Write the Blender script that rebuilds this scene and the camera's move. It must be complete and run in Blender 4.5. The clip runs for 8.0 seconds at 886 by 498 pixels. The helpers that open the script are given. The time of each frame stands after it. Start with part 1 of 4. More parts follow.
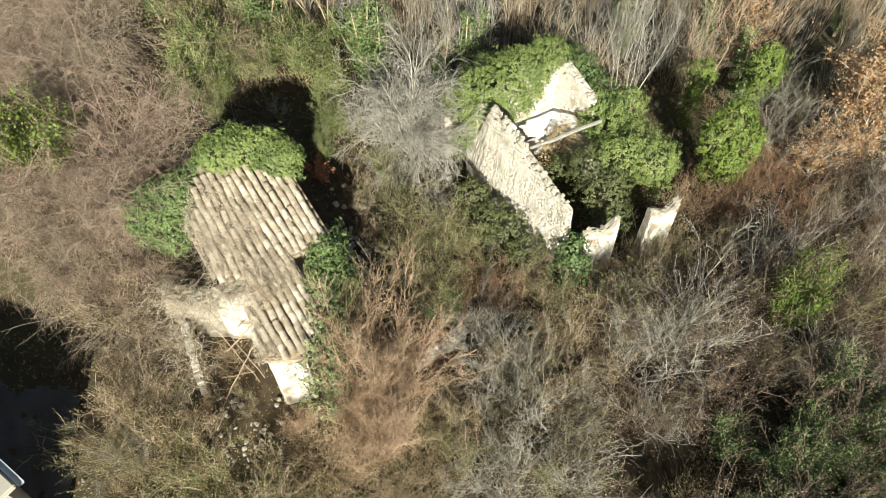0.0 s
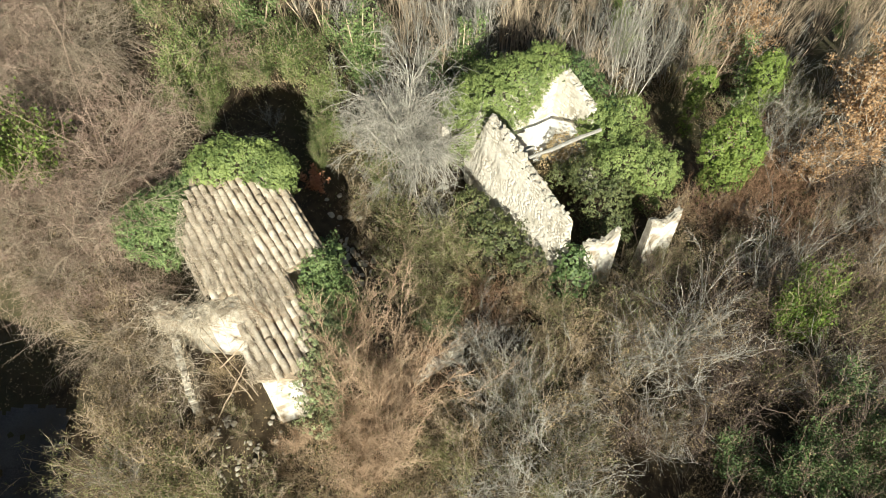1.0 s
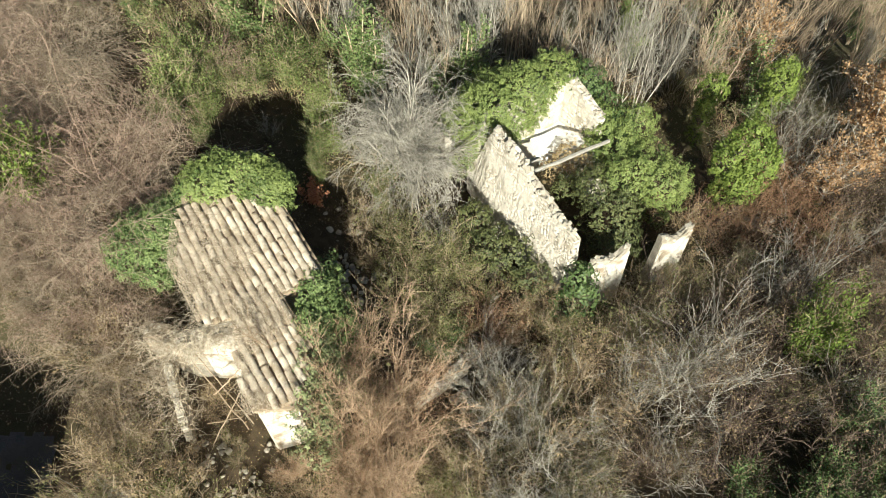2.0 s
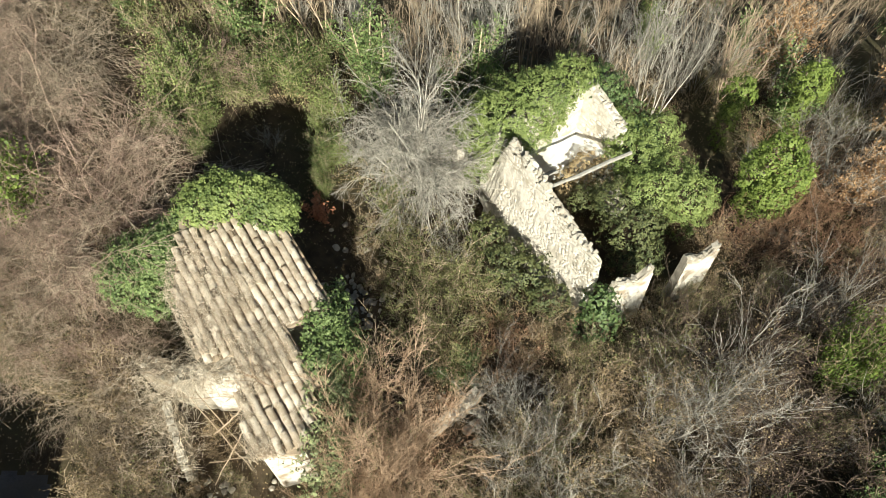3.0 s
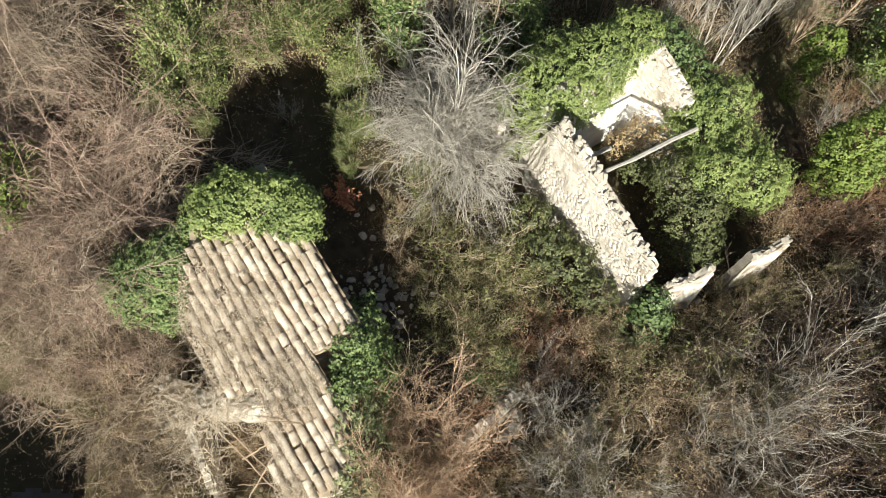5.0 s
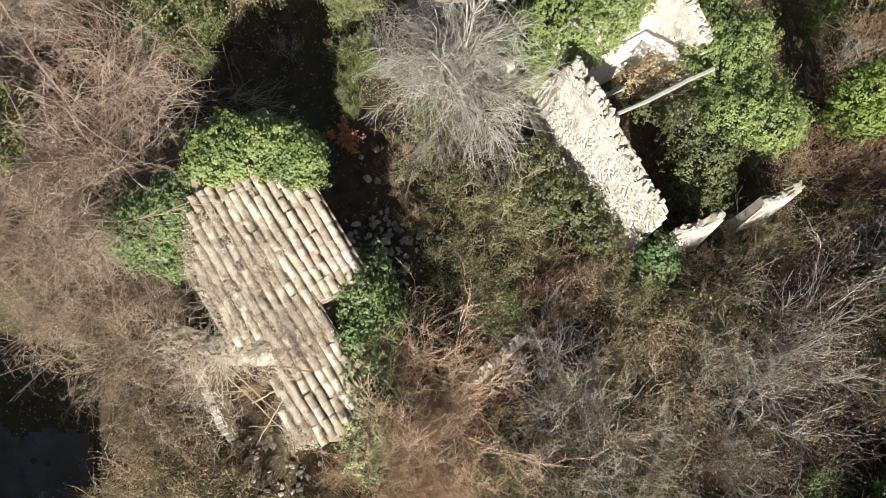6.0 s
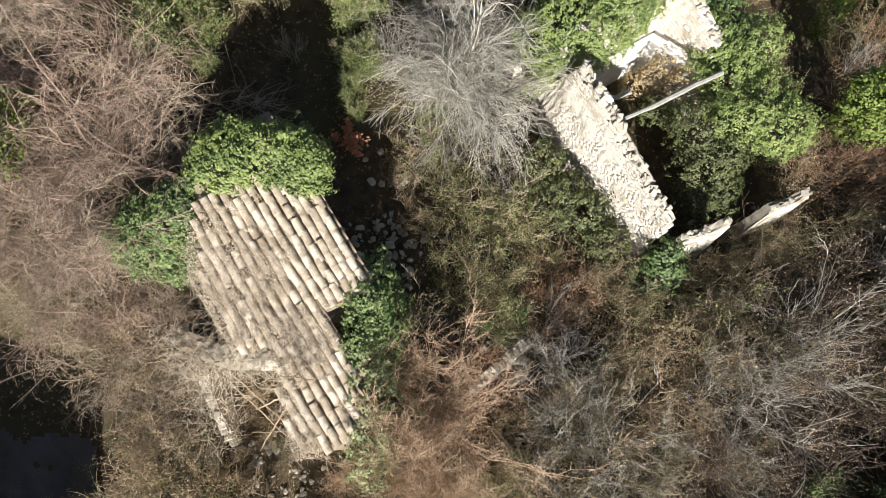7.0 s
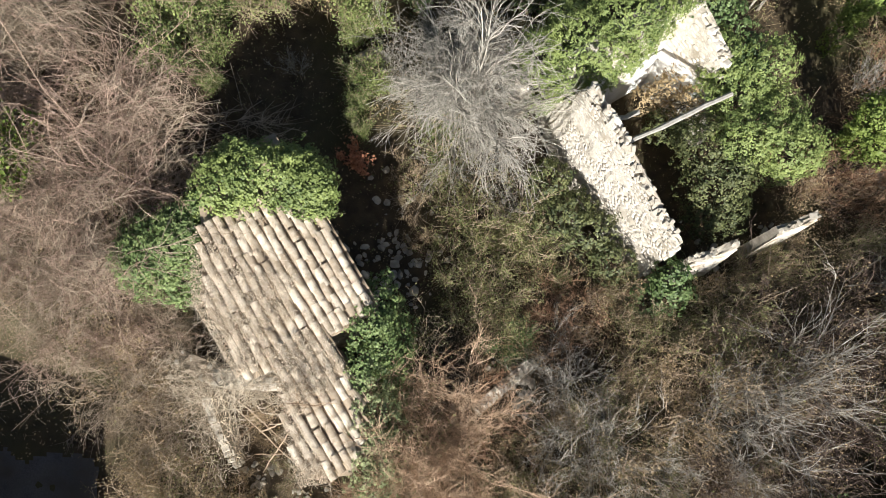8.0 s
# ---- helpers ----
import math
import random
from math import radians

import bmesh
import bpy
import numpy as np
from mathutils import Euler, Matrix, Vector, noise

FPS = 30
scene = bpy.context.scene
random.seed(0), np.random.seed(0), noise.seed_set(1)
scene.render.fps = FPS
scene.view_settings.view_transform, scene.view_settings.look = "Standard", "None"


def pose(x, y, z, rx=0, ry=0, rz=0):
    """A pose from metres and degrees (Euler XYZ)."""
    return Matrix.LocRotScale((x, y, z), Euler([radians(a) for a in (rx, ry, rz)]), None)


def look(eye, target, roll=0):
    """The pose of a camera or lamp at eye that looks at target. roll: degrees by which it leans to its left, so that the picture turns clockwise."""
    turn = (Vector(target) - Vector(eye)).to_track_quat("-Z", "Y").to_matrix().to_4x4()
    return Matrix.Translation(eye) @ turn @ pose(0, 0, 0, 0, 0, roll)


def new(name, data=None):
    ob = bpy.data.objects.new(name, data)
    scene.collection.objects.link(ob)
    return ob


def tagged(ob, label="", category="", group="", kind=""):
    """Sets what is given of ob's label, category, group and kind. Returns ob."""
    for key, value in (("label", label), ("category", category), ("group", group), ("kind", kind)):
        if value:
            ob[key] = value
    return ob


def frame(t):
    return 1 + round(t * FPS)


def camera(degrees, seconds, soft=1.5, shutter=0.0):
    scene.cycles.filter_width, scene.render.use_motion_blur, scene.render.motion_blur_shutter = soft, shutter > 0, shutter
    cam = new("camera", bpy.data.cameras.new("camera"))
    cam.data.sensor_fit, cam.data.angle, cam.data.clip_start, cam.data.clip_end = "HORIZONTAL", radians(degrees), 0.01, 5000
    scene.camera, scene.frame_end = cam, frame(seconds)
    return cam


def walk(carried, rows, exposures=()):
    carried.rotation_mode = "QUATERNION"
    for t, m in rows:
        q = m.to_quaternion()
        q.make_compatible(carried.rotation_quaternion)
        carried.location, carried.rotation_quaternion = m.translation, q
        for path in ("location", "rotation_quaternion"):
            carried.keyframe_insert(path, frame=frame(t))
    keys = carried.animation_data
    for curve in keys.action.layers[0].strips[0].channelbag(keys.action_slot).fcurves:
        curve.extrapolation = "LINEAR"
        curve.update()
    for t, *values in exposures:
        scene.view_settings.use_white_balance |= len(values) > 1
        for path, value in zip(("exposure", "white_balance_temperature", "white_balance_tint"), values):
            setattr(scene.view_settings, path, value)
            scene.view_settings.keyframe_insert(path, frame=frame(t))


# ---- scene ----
cam = camera(68.4, 8.0, soft=0.5)
PATH = [
    (0, (-0.009, -1.055, 17.889), (-0.009, 0.173, 16.311), -0.1),
    (0.5, (0.0, -0.83, 17.817), (-0.001, 0.402, 16.241), -0.2),
    (1, (-0.032, -0.447, 17.832), (-0.022, 0.778, 16.251), 0.2),
    (1.5, (-0.049, -0.007, 17.783), (-0.036, 1.214, 16.198), 0.3),
    (2.8, (-0.349, 2.038, 17.652), (-0.346, 3.199, 16.023), 0.2),
    (3, (-0.416, 2.423, 17.644), (-0.414, 3.569, 16.005), 0.1),
    (3.5, (-0.599, 3.403, 17.629), (-0.605, 4.499, 15.957), -0.0),
    (4, (-0.79, 4.641, 17.736), (-0.809, 5.655, 16.012), -0.4),
    (4.2, (-0.88, 5.062, 17.744), (-0.9, 6.044, 16.001), -0.5),
    (5.3, (-1.14, 6.761, 17.74), (-1.185, 7.486, 15.876), -2.4),
    (5.5, (-1.182, 6.938, 17.781), (-1.226, 7.607, 15.897), -2.5),
    (6, (-1.272, 7.065, 17.772), (-1.308, 7.648, 15.859), -2.3),
    (6.5, (-1.368, 7.281, 17.781), (-1.399, 7.835, 15.859), -1.9),
    (7, (-1.483, 7.596, 17.803), (-1.51, 8.136, 15.878), -1.3),
    (7.5, (-1.57, 7.919, 17.836), (-1.596, 8.45, 15.908), -0.9),
    (8, (-1.645, 8.284, 17.871), (-1.672, 8.809, 15.941), -0.9),
]
walk(cam, [(t, look(eye, target, roll)) for t, eye, target, roll in PATH], [(0.0, 0.86, 6350, 1), (4.2, 0.88, 6350, 3), (5.5, 0.94, 6180, 8), (8.0, 0.94, 6020, 10)])

# ---------------------------------------------------------------- light
SUN_WAY = Vector((-0.075, 1.0, -0.44)).normalized()
world = bpy.data.worlds.new("sky")
scene.world = world
world.use_nodes = True
wn = world.node_tree.nodes
sky = wn.new("ShaderNodeTexSky")
sky.sky_type = "NISHITA"
sky.sun_disc = False
sky.sun_elevation = math.asin(-SUN_WAY.z)
sky.sun_rotation = math.atan2(-SUN_WAY.x, -SUN_WAY.y)
world.node_tree.links.new(sky.outputs[0], wn["Background"].inputs[0])
wn["Background"].inputs[1].default_value = 0.036
sun = new("sun", bpy.data.lights.new("sun", "SUN"))
sun.data.energy = 5.0
sun.data.angle = radians(0.6)
sun.data.color = (1.0, 0.94, 0.84)
sun.matrix_world = look(Vector((0, 0, 40)), Vector((0, 0, 40)) + SUN_WAY)

# ---------------------------------------------------------------- materials
def mat(name, dark, light, scale=6.0, fine=60.0, rough=0.9, bump=0.25, thin=0.0, island=0.0, stain=None, stain_scale=0.7, obj=0.0, bump_dist=0.02):
    """Two-scale mottled surface; thin: share of light let through (leaves); island: spread of tone from piece to piece."""
    m = bpy.data.materials.new(name)
    m.use_nodes = True
    nt = m.node_tree
    N, L = nt.nodes, nt.links
    bsdf = N["Principled BSDF"]
    geo = N.new("ShaderNodeNewGeometry")
    info = N.new("ShaderNodeObjectInfo")
    coarse = N.new("ShaderNodeTexNoise")
    coarse.inputs["Scale"].default_value = scale
    coarse.inputs["Detail"].default_value = 5
    grain = N.new("ShaderNodeTexNoise")
    grain.inputs["Scale"].default_value = fine
    grain.inputs["Detail"].default_value = 3
    L.new(geo.outputs["Position"], coarse.inputs["Vector"])
    L.new(geo.outputs["Position"], grain.inputs["Vector"])
    add = N.new("ShaderNodeMath")
    add.operation = "MULTIPLY_ADD"
    add.inputs[1].default_value = 0.45
    L.new(grain.outputs[0], add.inputs[0])
    shift = N.new("ShaderNodeMath")
    shift.operation = "MULTIPLY_ADD"
    shift.inputs[1].default_value = 0.9
    shift.inputs[2].default_value = -0.18
    L.new(coarse.outputs[0], shift.inputs[0])
    L.new(shift.outputs[0], add.inputs[2])
    last = add
    for source, amount in ((geo.outputs["Random Per Island"], island), (info.outputs["Random"], obj)):
        if amount:
            more = N.new("ShaderNodeMath")
            more.operation = "MULTIPLY_ADD"
            more.inputs[1].default_value = amount
            L.new(source, more.inputs[0])
            less = N.new("ShaderNodeMath")
            less.operation = "SUBTRACT"
            less.inputs[1].default_value = amount / 2
            L.new(last.outputs[0], less.inputs[0])
            L.new(less.outputs[0], more.inputs[2])
            last = more
    ramp = N.new("ShaderNodeValToRGB")
    ramp.color_ramp.elements[0].position = 0.2
    ramp.color_ramp.elements[0].color = (*dark, 1)
    ramp.color_ramp.elements[1].position = 0.8
    ramp.color_ramp.elements[1].color = (*light, 1)
    L.new(last.outputs[0], ramp.inputs[0])
    colour = ramp.outputs[0]
    if stain:
        big = N.new("ShaderNodeTexNoise")
        big.inputs["Scale"].default_value = stain_scale
        big.inputs["Detail"].default_value = 6
        L.new(geo.outputs["Position"], big.inputs["Vector"])
        sr = N.new("ShaderNodeValToRGB")
        sr.color_ramp.elements[0].position = 0.48
        sr.color_ramp.elements[1].position = 0.66
        L.new(big.outputs[0], sr.inputs[0])
        mix = N.new("ShaderNodeMixRGB")
        mix.inputs[2].default_value = (*stain, 1)
        L.new(sr.outputs[0], mix.inputs[0])
        L.new(colour, mix.inputs[1])
        colour = mix.outputs[0]
    L.new(colour, bsdf.inputs["Base Color"])
    bsdf.inputs["Roughness"].default_value = rough
    bsdf.inputs["Specular IOR Level"].default_value = 0.3
    if bump:
        b = N.new("ShaderNodeBump")
        b.inputs["Strength"].default_value = bump
        b.inputs["Distance"].default_value = bump_dist
        L.new(add.outputs[0], b.inputs["Height"])
        L.new(b.outputs[0], bsdf.inputs["Normal"])
    if thin:
        tr = N.new("ShaderNodeBsdfTranslucent")
        L.new(colour, tr.inputs[0])
        ms = N.new("ShaderNodeMixShader")
        ms.inputs[0].default_value = thin
        L.new(bsdf.outputs[0], ms.inputs[1])
        L.new(tr.outputs[0], ms.inputs[2])
        L.new(ms.outputs[0], N["Material Output"].inputs[0])
    return m


M_SOIL = mat("leaf_litter_soil", (0.026, 0.019, 0.012), (0.125, 0.09, 0.052), 3.0, 40, 0.95, 0.6, stain=(0.085, 0.076, 0.036), stain_scale=0.35, bump_dist=0.05)
M_GRAVEL = mat("pale_trodden_gravel", (0.07, 0.066, 0.064), (0.19, 0.185, 0.18), 1.6, 25, 0.95, 0.8, stain=(0.10, 0.09, 0.075), stain_scale=0.8, bump_dist=0.05)
M_MORTAR = mat("lime_mortar", (0.50, 0.44, 0.355), (0.80, 0.735, 0.635), 5.0, 45, 0.95, 0.9, stain=(0.44, 0.38, 0.29), stain_scale=1.4, bump_dist=0.04)
M_STONE = mat("pale_limestone", (0.50, 0.44, 0.36), (0.80, 0.74, 0.645), 9.0, 70, 0.9, 0.5, obj=0.25, island=0.3)
M_PLASTER = mat("white_lime_plaster", (0.62, 0.60, 0.56), (0.80, 0.78, 0.74), 2.5, 30, 0.9, 0.2, stain=(0.55, 0.50, 0.42), stain_scale=1.2)
M_OLDPLASTER = mat("crumbling_stained_plaster", (0.50, 0.44, 0.36), (0.78, 0.73, 0.64), 4.0, 40, 0.95, 0.8, stain=(0.33, 0.26, 0.18), stain_scale=2.8, bump_dist=0.04)
M_TILE = mat("weathered_clay_tile", (0.40, 0.315, 0.225), (0.78, 0.68, 0.54), 7.0, 60, 0.92, 0.7, obj=0.5, stain=(0.36, 0.285, 0.20), stain_scale=3.4, bump_dist=0.03)
M_THATCH = mat("matted_roof_litter", (0.38, 0.295, 0.205), (0.78, 0.645, 0.49), 2.5, 30, 0.95, 0.0, island=0.5)
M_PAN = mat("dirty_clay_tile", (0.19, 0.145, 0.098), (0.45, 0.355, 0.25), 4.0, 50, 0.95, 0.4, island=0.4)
M_BEAM = mat("weathered_grey_wood", (0.22, 0.20, 0.17), (0.46, 0.43, 0.38), 10.0, 90, 0.85, 0.4)
M_PLATE = mat("pale_brown_timber", (0.30, 0.25, 0.19), (0.56, 0.49, 0.40), 8.0, 90, 0.85, 0.4)
M_EARTH = mat("earthy_rubble", (0.20, 0.15, 0.10), (0.48, 0.39, 0.29), 6.0, 50, 0.95, 0.8, bump_dist=0.04)
M_ROCK = mat("rubble_stone", (0.27, 0.235, 0.185), (0.58, 0.525, 0.43), 5.0, 50, 0.9, 0.6, obj=0.3, island=0.3)
M_BARK_GREY = mat("grey_bark", (0.16, 0.143, 0.117), (0.57, 0.525, 0.445), 5.0, 40, 0.85, 0.2, island=0.5, obj=0.25)
M_BARK_BROWN = mat("brown_twig_bark", (0.22, 0.16, 0.105), (0.60, 0.475, 0.335), 2.0, 30, 0.9, 0.2, island=0.5, obj=0.35)
# Reddish-brown bark, its tone darkened further for shade among these shrubs.
M_BARK_DARK = mat("shade_darkened_brown_bark", (0.075, 0.052, 0.04), (0.27, 0.20, 0.155), 2.0, 30, 0.9, 0.1, island=0.5, obj=0.3)
M_VINE = mat("dry_vine_stem", (0.185, 0.14, 0.095), (0.56, 0.455, 0.335), 1.2, 25, 0.9, 0.0, island=0.5, obj=0.3)
M_VINE_RED = mat("reddish_vine_stem", (0.18, 0.12, 0.088), (0.53, 0.385, 0.295), 1.2, 25, 0.9, 0.0, island=0.5, obj=0.2)
M_CREEPER = mat("bleached_creeper", (0.42, 0.345, 0.25), (0.82, 0.71, 0.55), 1.2, 25, 0.9, 0.0, island=0.5)
M_TAN = mat("tan_twig", (0.30, 0.20, 0.125), (0.66, 0.48, 0.325), 1.5, 25, 0.9, 0.0, island=0.5, obj=0.2)
M_RUST = mat("reddish_dry_stem", (0.21, 0.115, 0.065), (0.52, 0.33, 0.205), 1.5, 25, 0.9, 0.0, island=0.5, obj=0.3)
M_HAY = mat("straw_dry_grass", (0.22, 0.16, 0.095), (0.52, 0.40, 0.26), 1.5, 30, 0.9, 0.0, island=0.5, obj=0.3)
M_IVY = mat("ivy_leaf", (0.08, 0.122, 0.034), (0.37, 0.43, 0.14), 1.6, 12, 0.5, 0.0, thin=0.25, island=0.3)
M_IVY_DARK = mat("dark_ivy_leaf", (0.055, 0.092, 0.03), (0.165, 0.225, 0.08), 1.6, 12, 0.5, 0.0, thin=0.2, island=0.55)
M_IVY_PALE = mat("dusty_ivy_leaf", (0.12, 0.15, 0.068), (0.36, 0.39, 0.19), 1.6, 12, 0.6, 0.0, thin=0.2, island=0.6)
M_IVY_BLUE = mat("cool_green_ivy_leaf", (0.085, 0.13, 0.042), (0.285, 0.36, 0.135), 1.6, 12, 0.55, 0.0, thin=0.25, island=0.55)
M_LEAF = mat("bright_green_leaf", (0.075, 0.115, 0.02), (0.29, 0.36, 0.085), 1.5, 12, 0.55, 0.0, thin=0.3, island=0.4, obj=0.3)
M_OLIVE = mat("olive_leaf", (0.115, 0.124, 0.042), (0.345, 0.35, 0.145), 1.5, 12, 0.6, 0.0, thin=0.2, island=0.4, obj=0.35)
M_OLIVE_GREEN = mat("yellow_green_leaf", (0.085, 0.115, 0.034), (0.28, 0.325, 0.11), 1.5, 12, 0.55, 0.0, thin=0.2, island=0.6, obj=0.4)
M_MIXED = mat("small_brownish_leaf", (0.185, 0.135, 0.07), (0.53, 0.405, 0.225), 1.2, 12, 0.7, 0.0, thin=0.2, island=0.45, obj=0.4)
M_BUSH = mat("dull_evergreen_leaf", (0.055, 0.07, 0.026), (0.18, 0.19, 0.075), 1.6, 12, 0.5, 0.0, thin=0.15, island=0.6)
M_OAK = mat("orange_brown_oak_leaf", (0.27, 0.15, 0.07), (0.60, 0.40, 0.22), 1.2, 12, 0.7, 0.0, thin=0.25, island=0.6)
M_ORANGE = mat("orange_dead_leaf", (0.38, 0.15, 0.08), (0.75, 0.38, 0.22), 3.0, 20, 0.7, 0.0, thin=0.25, island=0.5)
M_RENDER = mat("cream_wall_render", (0.46, 0.41, 0.33), (0.62, 0.57, 0.47), 2.0, 40, 0.9, 0.2)
M_METAL = mat("galvanised_gutter", (0.30, 0.31, 0.33), (0.44, 0.45, 0.47), 3.0, 50, 0.45, 0.1)
# Ivy wood; also the near-black of plugs that stand in for shaded holes.
M_IVY_WOOD_AND_HOLES = mat("old_ivy_wood_and_hole_dark", (0.03, 0.024, 0.016), (0.08, 0.065, 0.045), 5.0, 40, 0.95, 0.3)


# ---------------------------------------------------------------- mesh helpers
def raw_mesh(name, verts, faces, material, smooth=False):
    """A mesh from arrays: verts (n, 3) and faces (m, k)."""
    me = bpy.data.meshes.new(name)
    verts = np.asarray(verts, dtype=np.float32)
    faces = np.asarray(faces, dtype=np.int32)
    m, k = faces.shape
    me.vertices.add(len(verts))
    me.vertices.foreach_set("co", verts.ravel())
    me.loops.add(m * k)
    me.loops.foreach_set("vertex_index", faces.ravel())
    me.polygons.add(m)
    me.polygons.foreach_set("loop_start", np.arange(0, m * k, k, dtype=np.int32))
    me.polygons.foreach_set("loop_total", np.full(m, k, dtype=np.int32))
    me.update(calc_edges=True)
    me.validate()
    if smooth:
        me.shade_smooth()
    me.materials.append(material)
    return me


def bm_mesh(name, bm, material, smooth=False):
    me = bpy.data.meshes.new(name)
    bm.normal_update()
    bm.to_mesh(me)
    bm.free()
    if smooth:
        me.shade_smooth()
    me.materials.append(material)
    return me


def part(name, me, parent, label="", m=None):
    ob = new(name, me)
    ob.parent = parent
    if m is not None:
        ob.matrix_basis = m
    if label:
        ob["label"] = label
    return ob


def thing(name, m, label, category, group="", kind=""):
    ob = new(name)
    ob.empty_display_size = 0.2
    ob.matrix_basis = m
    return tagged(ob, label, category, group, kind)


def unit(v):
    return v / np.maximum(np.linalg.norm(v, axis=-1, keepdims=True), 1e-6)


def tube_arrays(P, R, sides=3):
    """Tapered tubes along the paths P (n, k, 3) with radii R (n, k)."""
    n, k, _ = P.shape
    T = unit(np.gradient(P, axis=1))
    ref = np.where(np.abs(T[:, :1, 2:3]) > 0.9, np.array([1.0, 0, 0]), np.array([0, 0, 1.0]))
    U = unit(np.cross(T, np.broadcast_to(ref, T.shape)))
    W = np.cross(T, U)
    ang = np.arange(sides) * 2 * np.pi / sides
    ring = P[:, :, None] + R[:, :, None, None] * (U[:, :, None] * np.cos(ang)[:, None] + W[:, :, None] * np.sin(ang)[:, None])
    base = (np.arange(n)[:, None, None] * k + np.arange(k - 1)[None, :, None]) * sides
    s = np.arange(sides)
    s2 = (s + 1) % sides
    F = np.stack([base + s, base + s2, base + sides + s2, base + sides + s], axis=-1)
    return ring.reshape(-1, 3), F.reshape(-1, 4)


def tube_mesh(name, sets, material):
    verts, faces, off = [], [], 0
    for P, R, sides in sets:
        v, f = tube_arrays(P, R, sides)
        verts.append(v)
        faces.append(f + off)
        off += len(v)
    return raw_mesh(name, np.concatenate(verts), np.concatenate(faces), material)


def leaf_arrays(rng, P, Nrm, size, wide=0.42):
    """Folded pointed leaves at P, facing along Nrm."""
    n = len(P)
    Nrm = unit(Nrm)
    U = unit(np.cross(Nrm, rng.normal(size=(n, 3))))
    V = np.cross(Nrm, U)
    s = (size * rng.uniform(0.6, 1.3, n))[:, None]
    a = P - U * s * 0.5
    tip = P + U * s * 0.5 - Nrm * s * 0.12
    l = P + V * s * wide + Nrm * s * 0.12
    r = P - V * s * wide + Nrm * s * 0.12
    verts = np.stack([a, l, tip, r], axis=1).reshape(-1, 3)
    i = np.arange(n)[:, None] * 4
    faces = np.concatenate([i + np.array([0, 1, 2]), i + np.array([0, 2, 3])], axis=1).reshape(-1, 3)
    return verts, faces


def grow(rng, P, n, s0, s1, length, spread, up, droop, k=3, wiggle=0.12):
    """n shoots off the paths P, between the shares s0 and s1 of their way."""
    m, kp, _ = P.shape
    i = rng.integers(0, m, n)
    f = rng.uniform(s0, s1, n) * (kp - 1)
    j = np.minimum(f.astype(int), kp - 2)
    w = (f - j)[:, None]
    start = P[i, j] * (1 - w) + P[i, j + 1] * w
    tan = unit(P[i, j + 1] - P[i, j])
    d = unit(tan * (1 - spread) + unit(rng.normal(size=(n, 3))) * spread + np.array([0, 0, up]))
    L = (length * rng.uniform(0.55, 1.25, n))[:, None]
    return bend(rng, start, d, L, droop, k, wiggle)


def bend(rng, start, d, L, droop, k, wiggle):
    n = len(start)
    t = np.linspace(0, 1, k)
    side = rng.normal(size=(n, 3)) * wiggle
    out = np.empty((n, k, 3))
    for q in range(k):
        out[:, q] = start + d * L * t[q] + (side + np.array([0, 0, -droop])) * L * t[q] ** 2
        if 0 < q < k - 1:
            out[:, q] += rng.normal(size=(n, 3)) * wiggle * 0.09 * L
    return out


def taper(P, r0, r1):
    n, k, _ = P.shape
    return np.broadcast_to(np.linspace(r0, r1, k), (n, k)).copy()


def along(rng, P, n, s0=0.1, s1=1.0):
    m, k, _ = P.shape
    i = rng.integers(0, m, n)
    f = rng.uniform(s0, s1, n) * (k - 1)
    j = np.minimum(f.astype(int), k - 2)
    w = (f - j)[:, None]
    return P[i, j] * (1 - w) + P[i, j + 1] * w


# ---------------------------------------------------------------- the ground
def ground_z(x, y):
    """The slope: low and nearly level in the east, rising to the north-west."""
    s = math.log1p(math.exp(max(-40.0, min(40.0, (0.5 - x) * 1.5)))) / 1.5
    s = 9 * math.tanh(s / 9)
    yf = min(max(-0.1 + 0.08 * y, 0.05), 1.28)
    return -1.2 - 0.04 * max(min(x, 15), -15) + 0.42 * s * yf


def build_ground():
    xs = np.concatenate([np.linspace(-900, -30, 12)[:-1], np.linspace(-30, 30, 161), np.linspace(30, 900, 12)[1:]])
    ys = np.concatenate([np.linspace(-900, -8, 12)[:-1], np.linspace(-8, 42, 135), np.linspace(42, 900, 12)[1:]])
    verts = []
    for y in ys:
        for x in xs:
            z = ground_z(x, y)
            z += 0.14 * noise.noise(Vector((x * 0.9, y * 0.9, 0))) + 0.06 * noise.noise(Vector((x * 3.1, y * 3.1, 4)))
            verts.append((x, y, z))
    nx = len(xs)
    i = (np.arange(len(ys) - 1)[:, None] * nx + np.arange(nx - 1)[None]).reshape(-1, 1)
    faces = i + np.array([0, 1, nx + 1, nx])
    tagged(new("ground", raw_mesh("ground", verts, faces, M_SOIL, True)), "brown soil under leaf litter and dry grass on a slope", "ground", kind="structure")


build_ground()


def in_yard(x, y):
    return x < -10.35 - 0.12 * (y - 7) and y < 7.2 + 0.5 * noise.noise(Vector((x * 0.8, 3, 1))) + 0.3 * noise.noise(Vector((x * 3, y * 3, 5)))


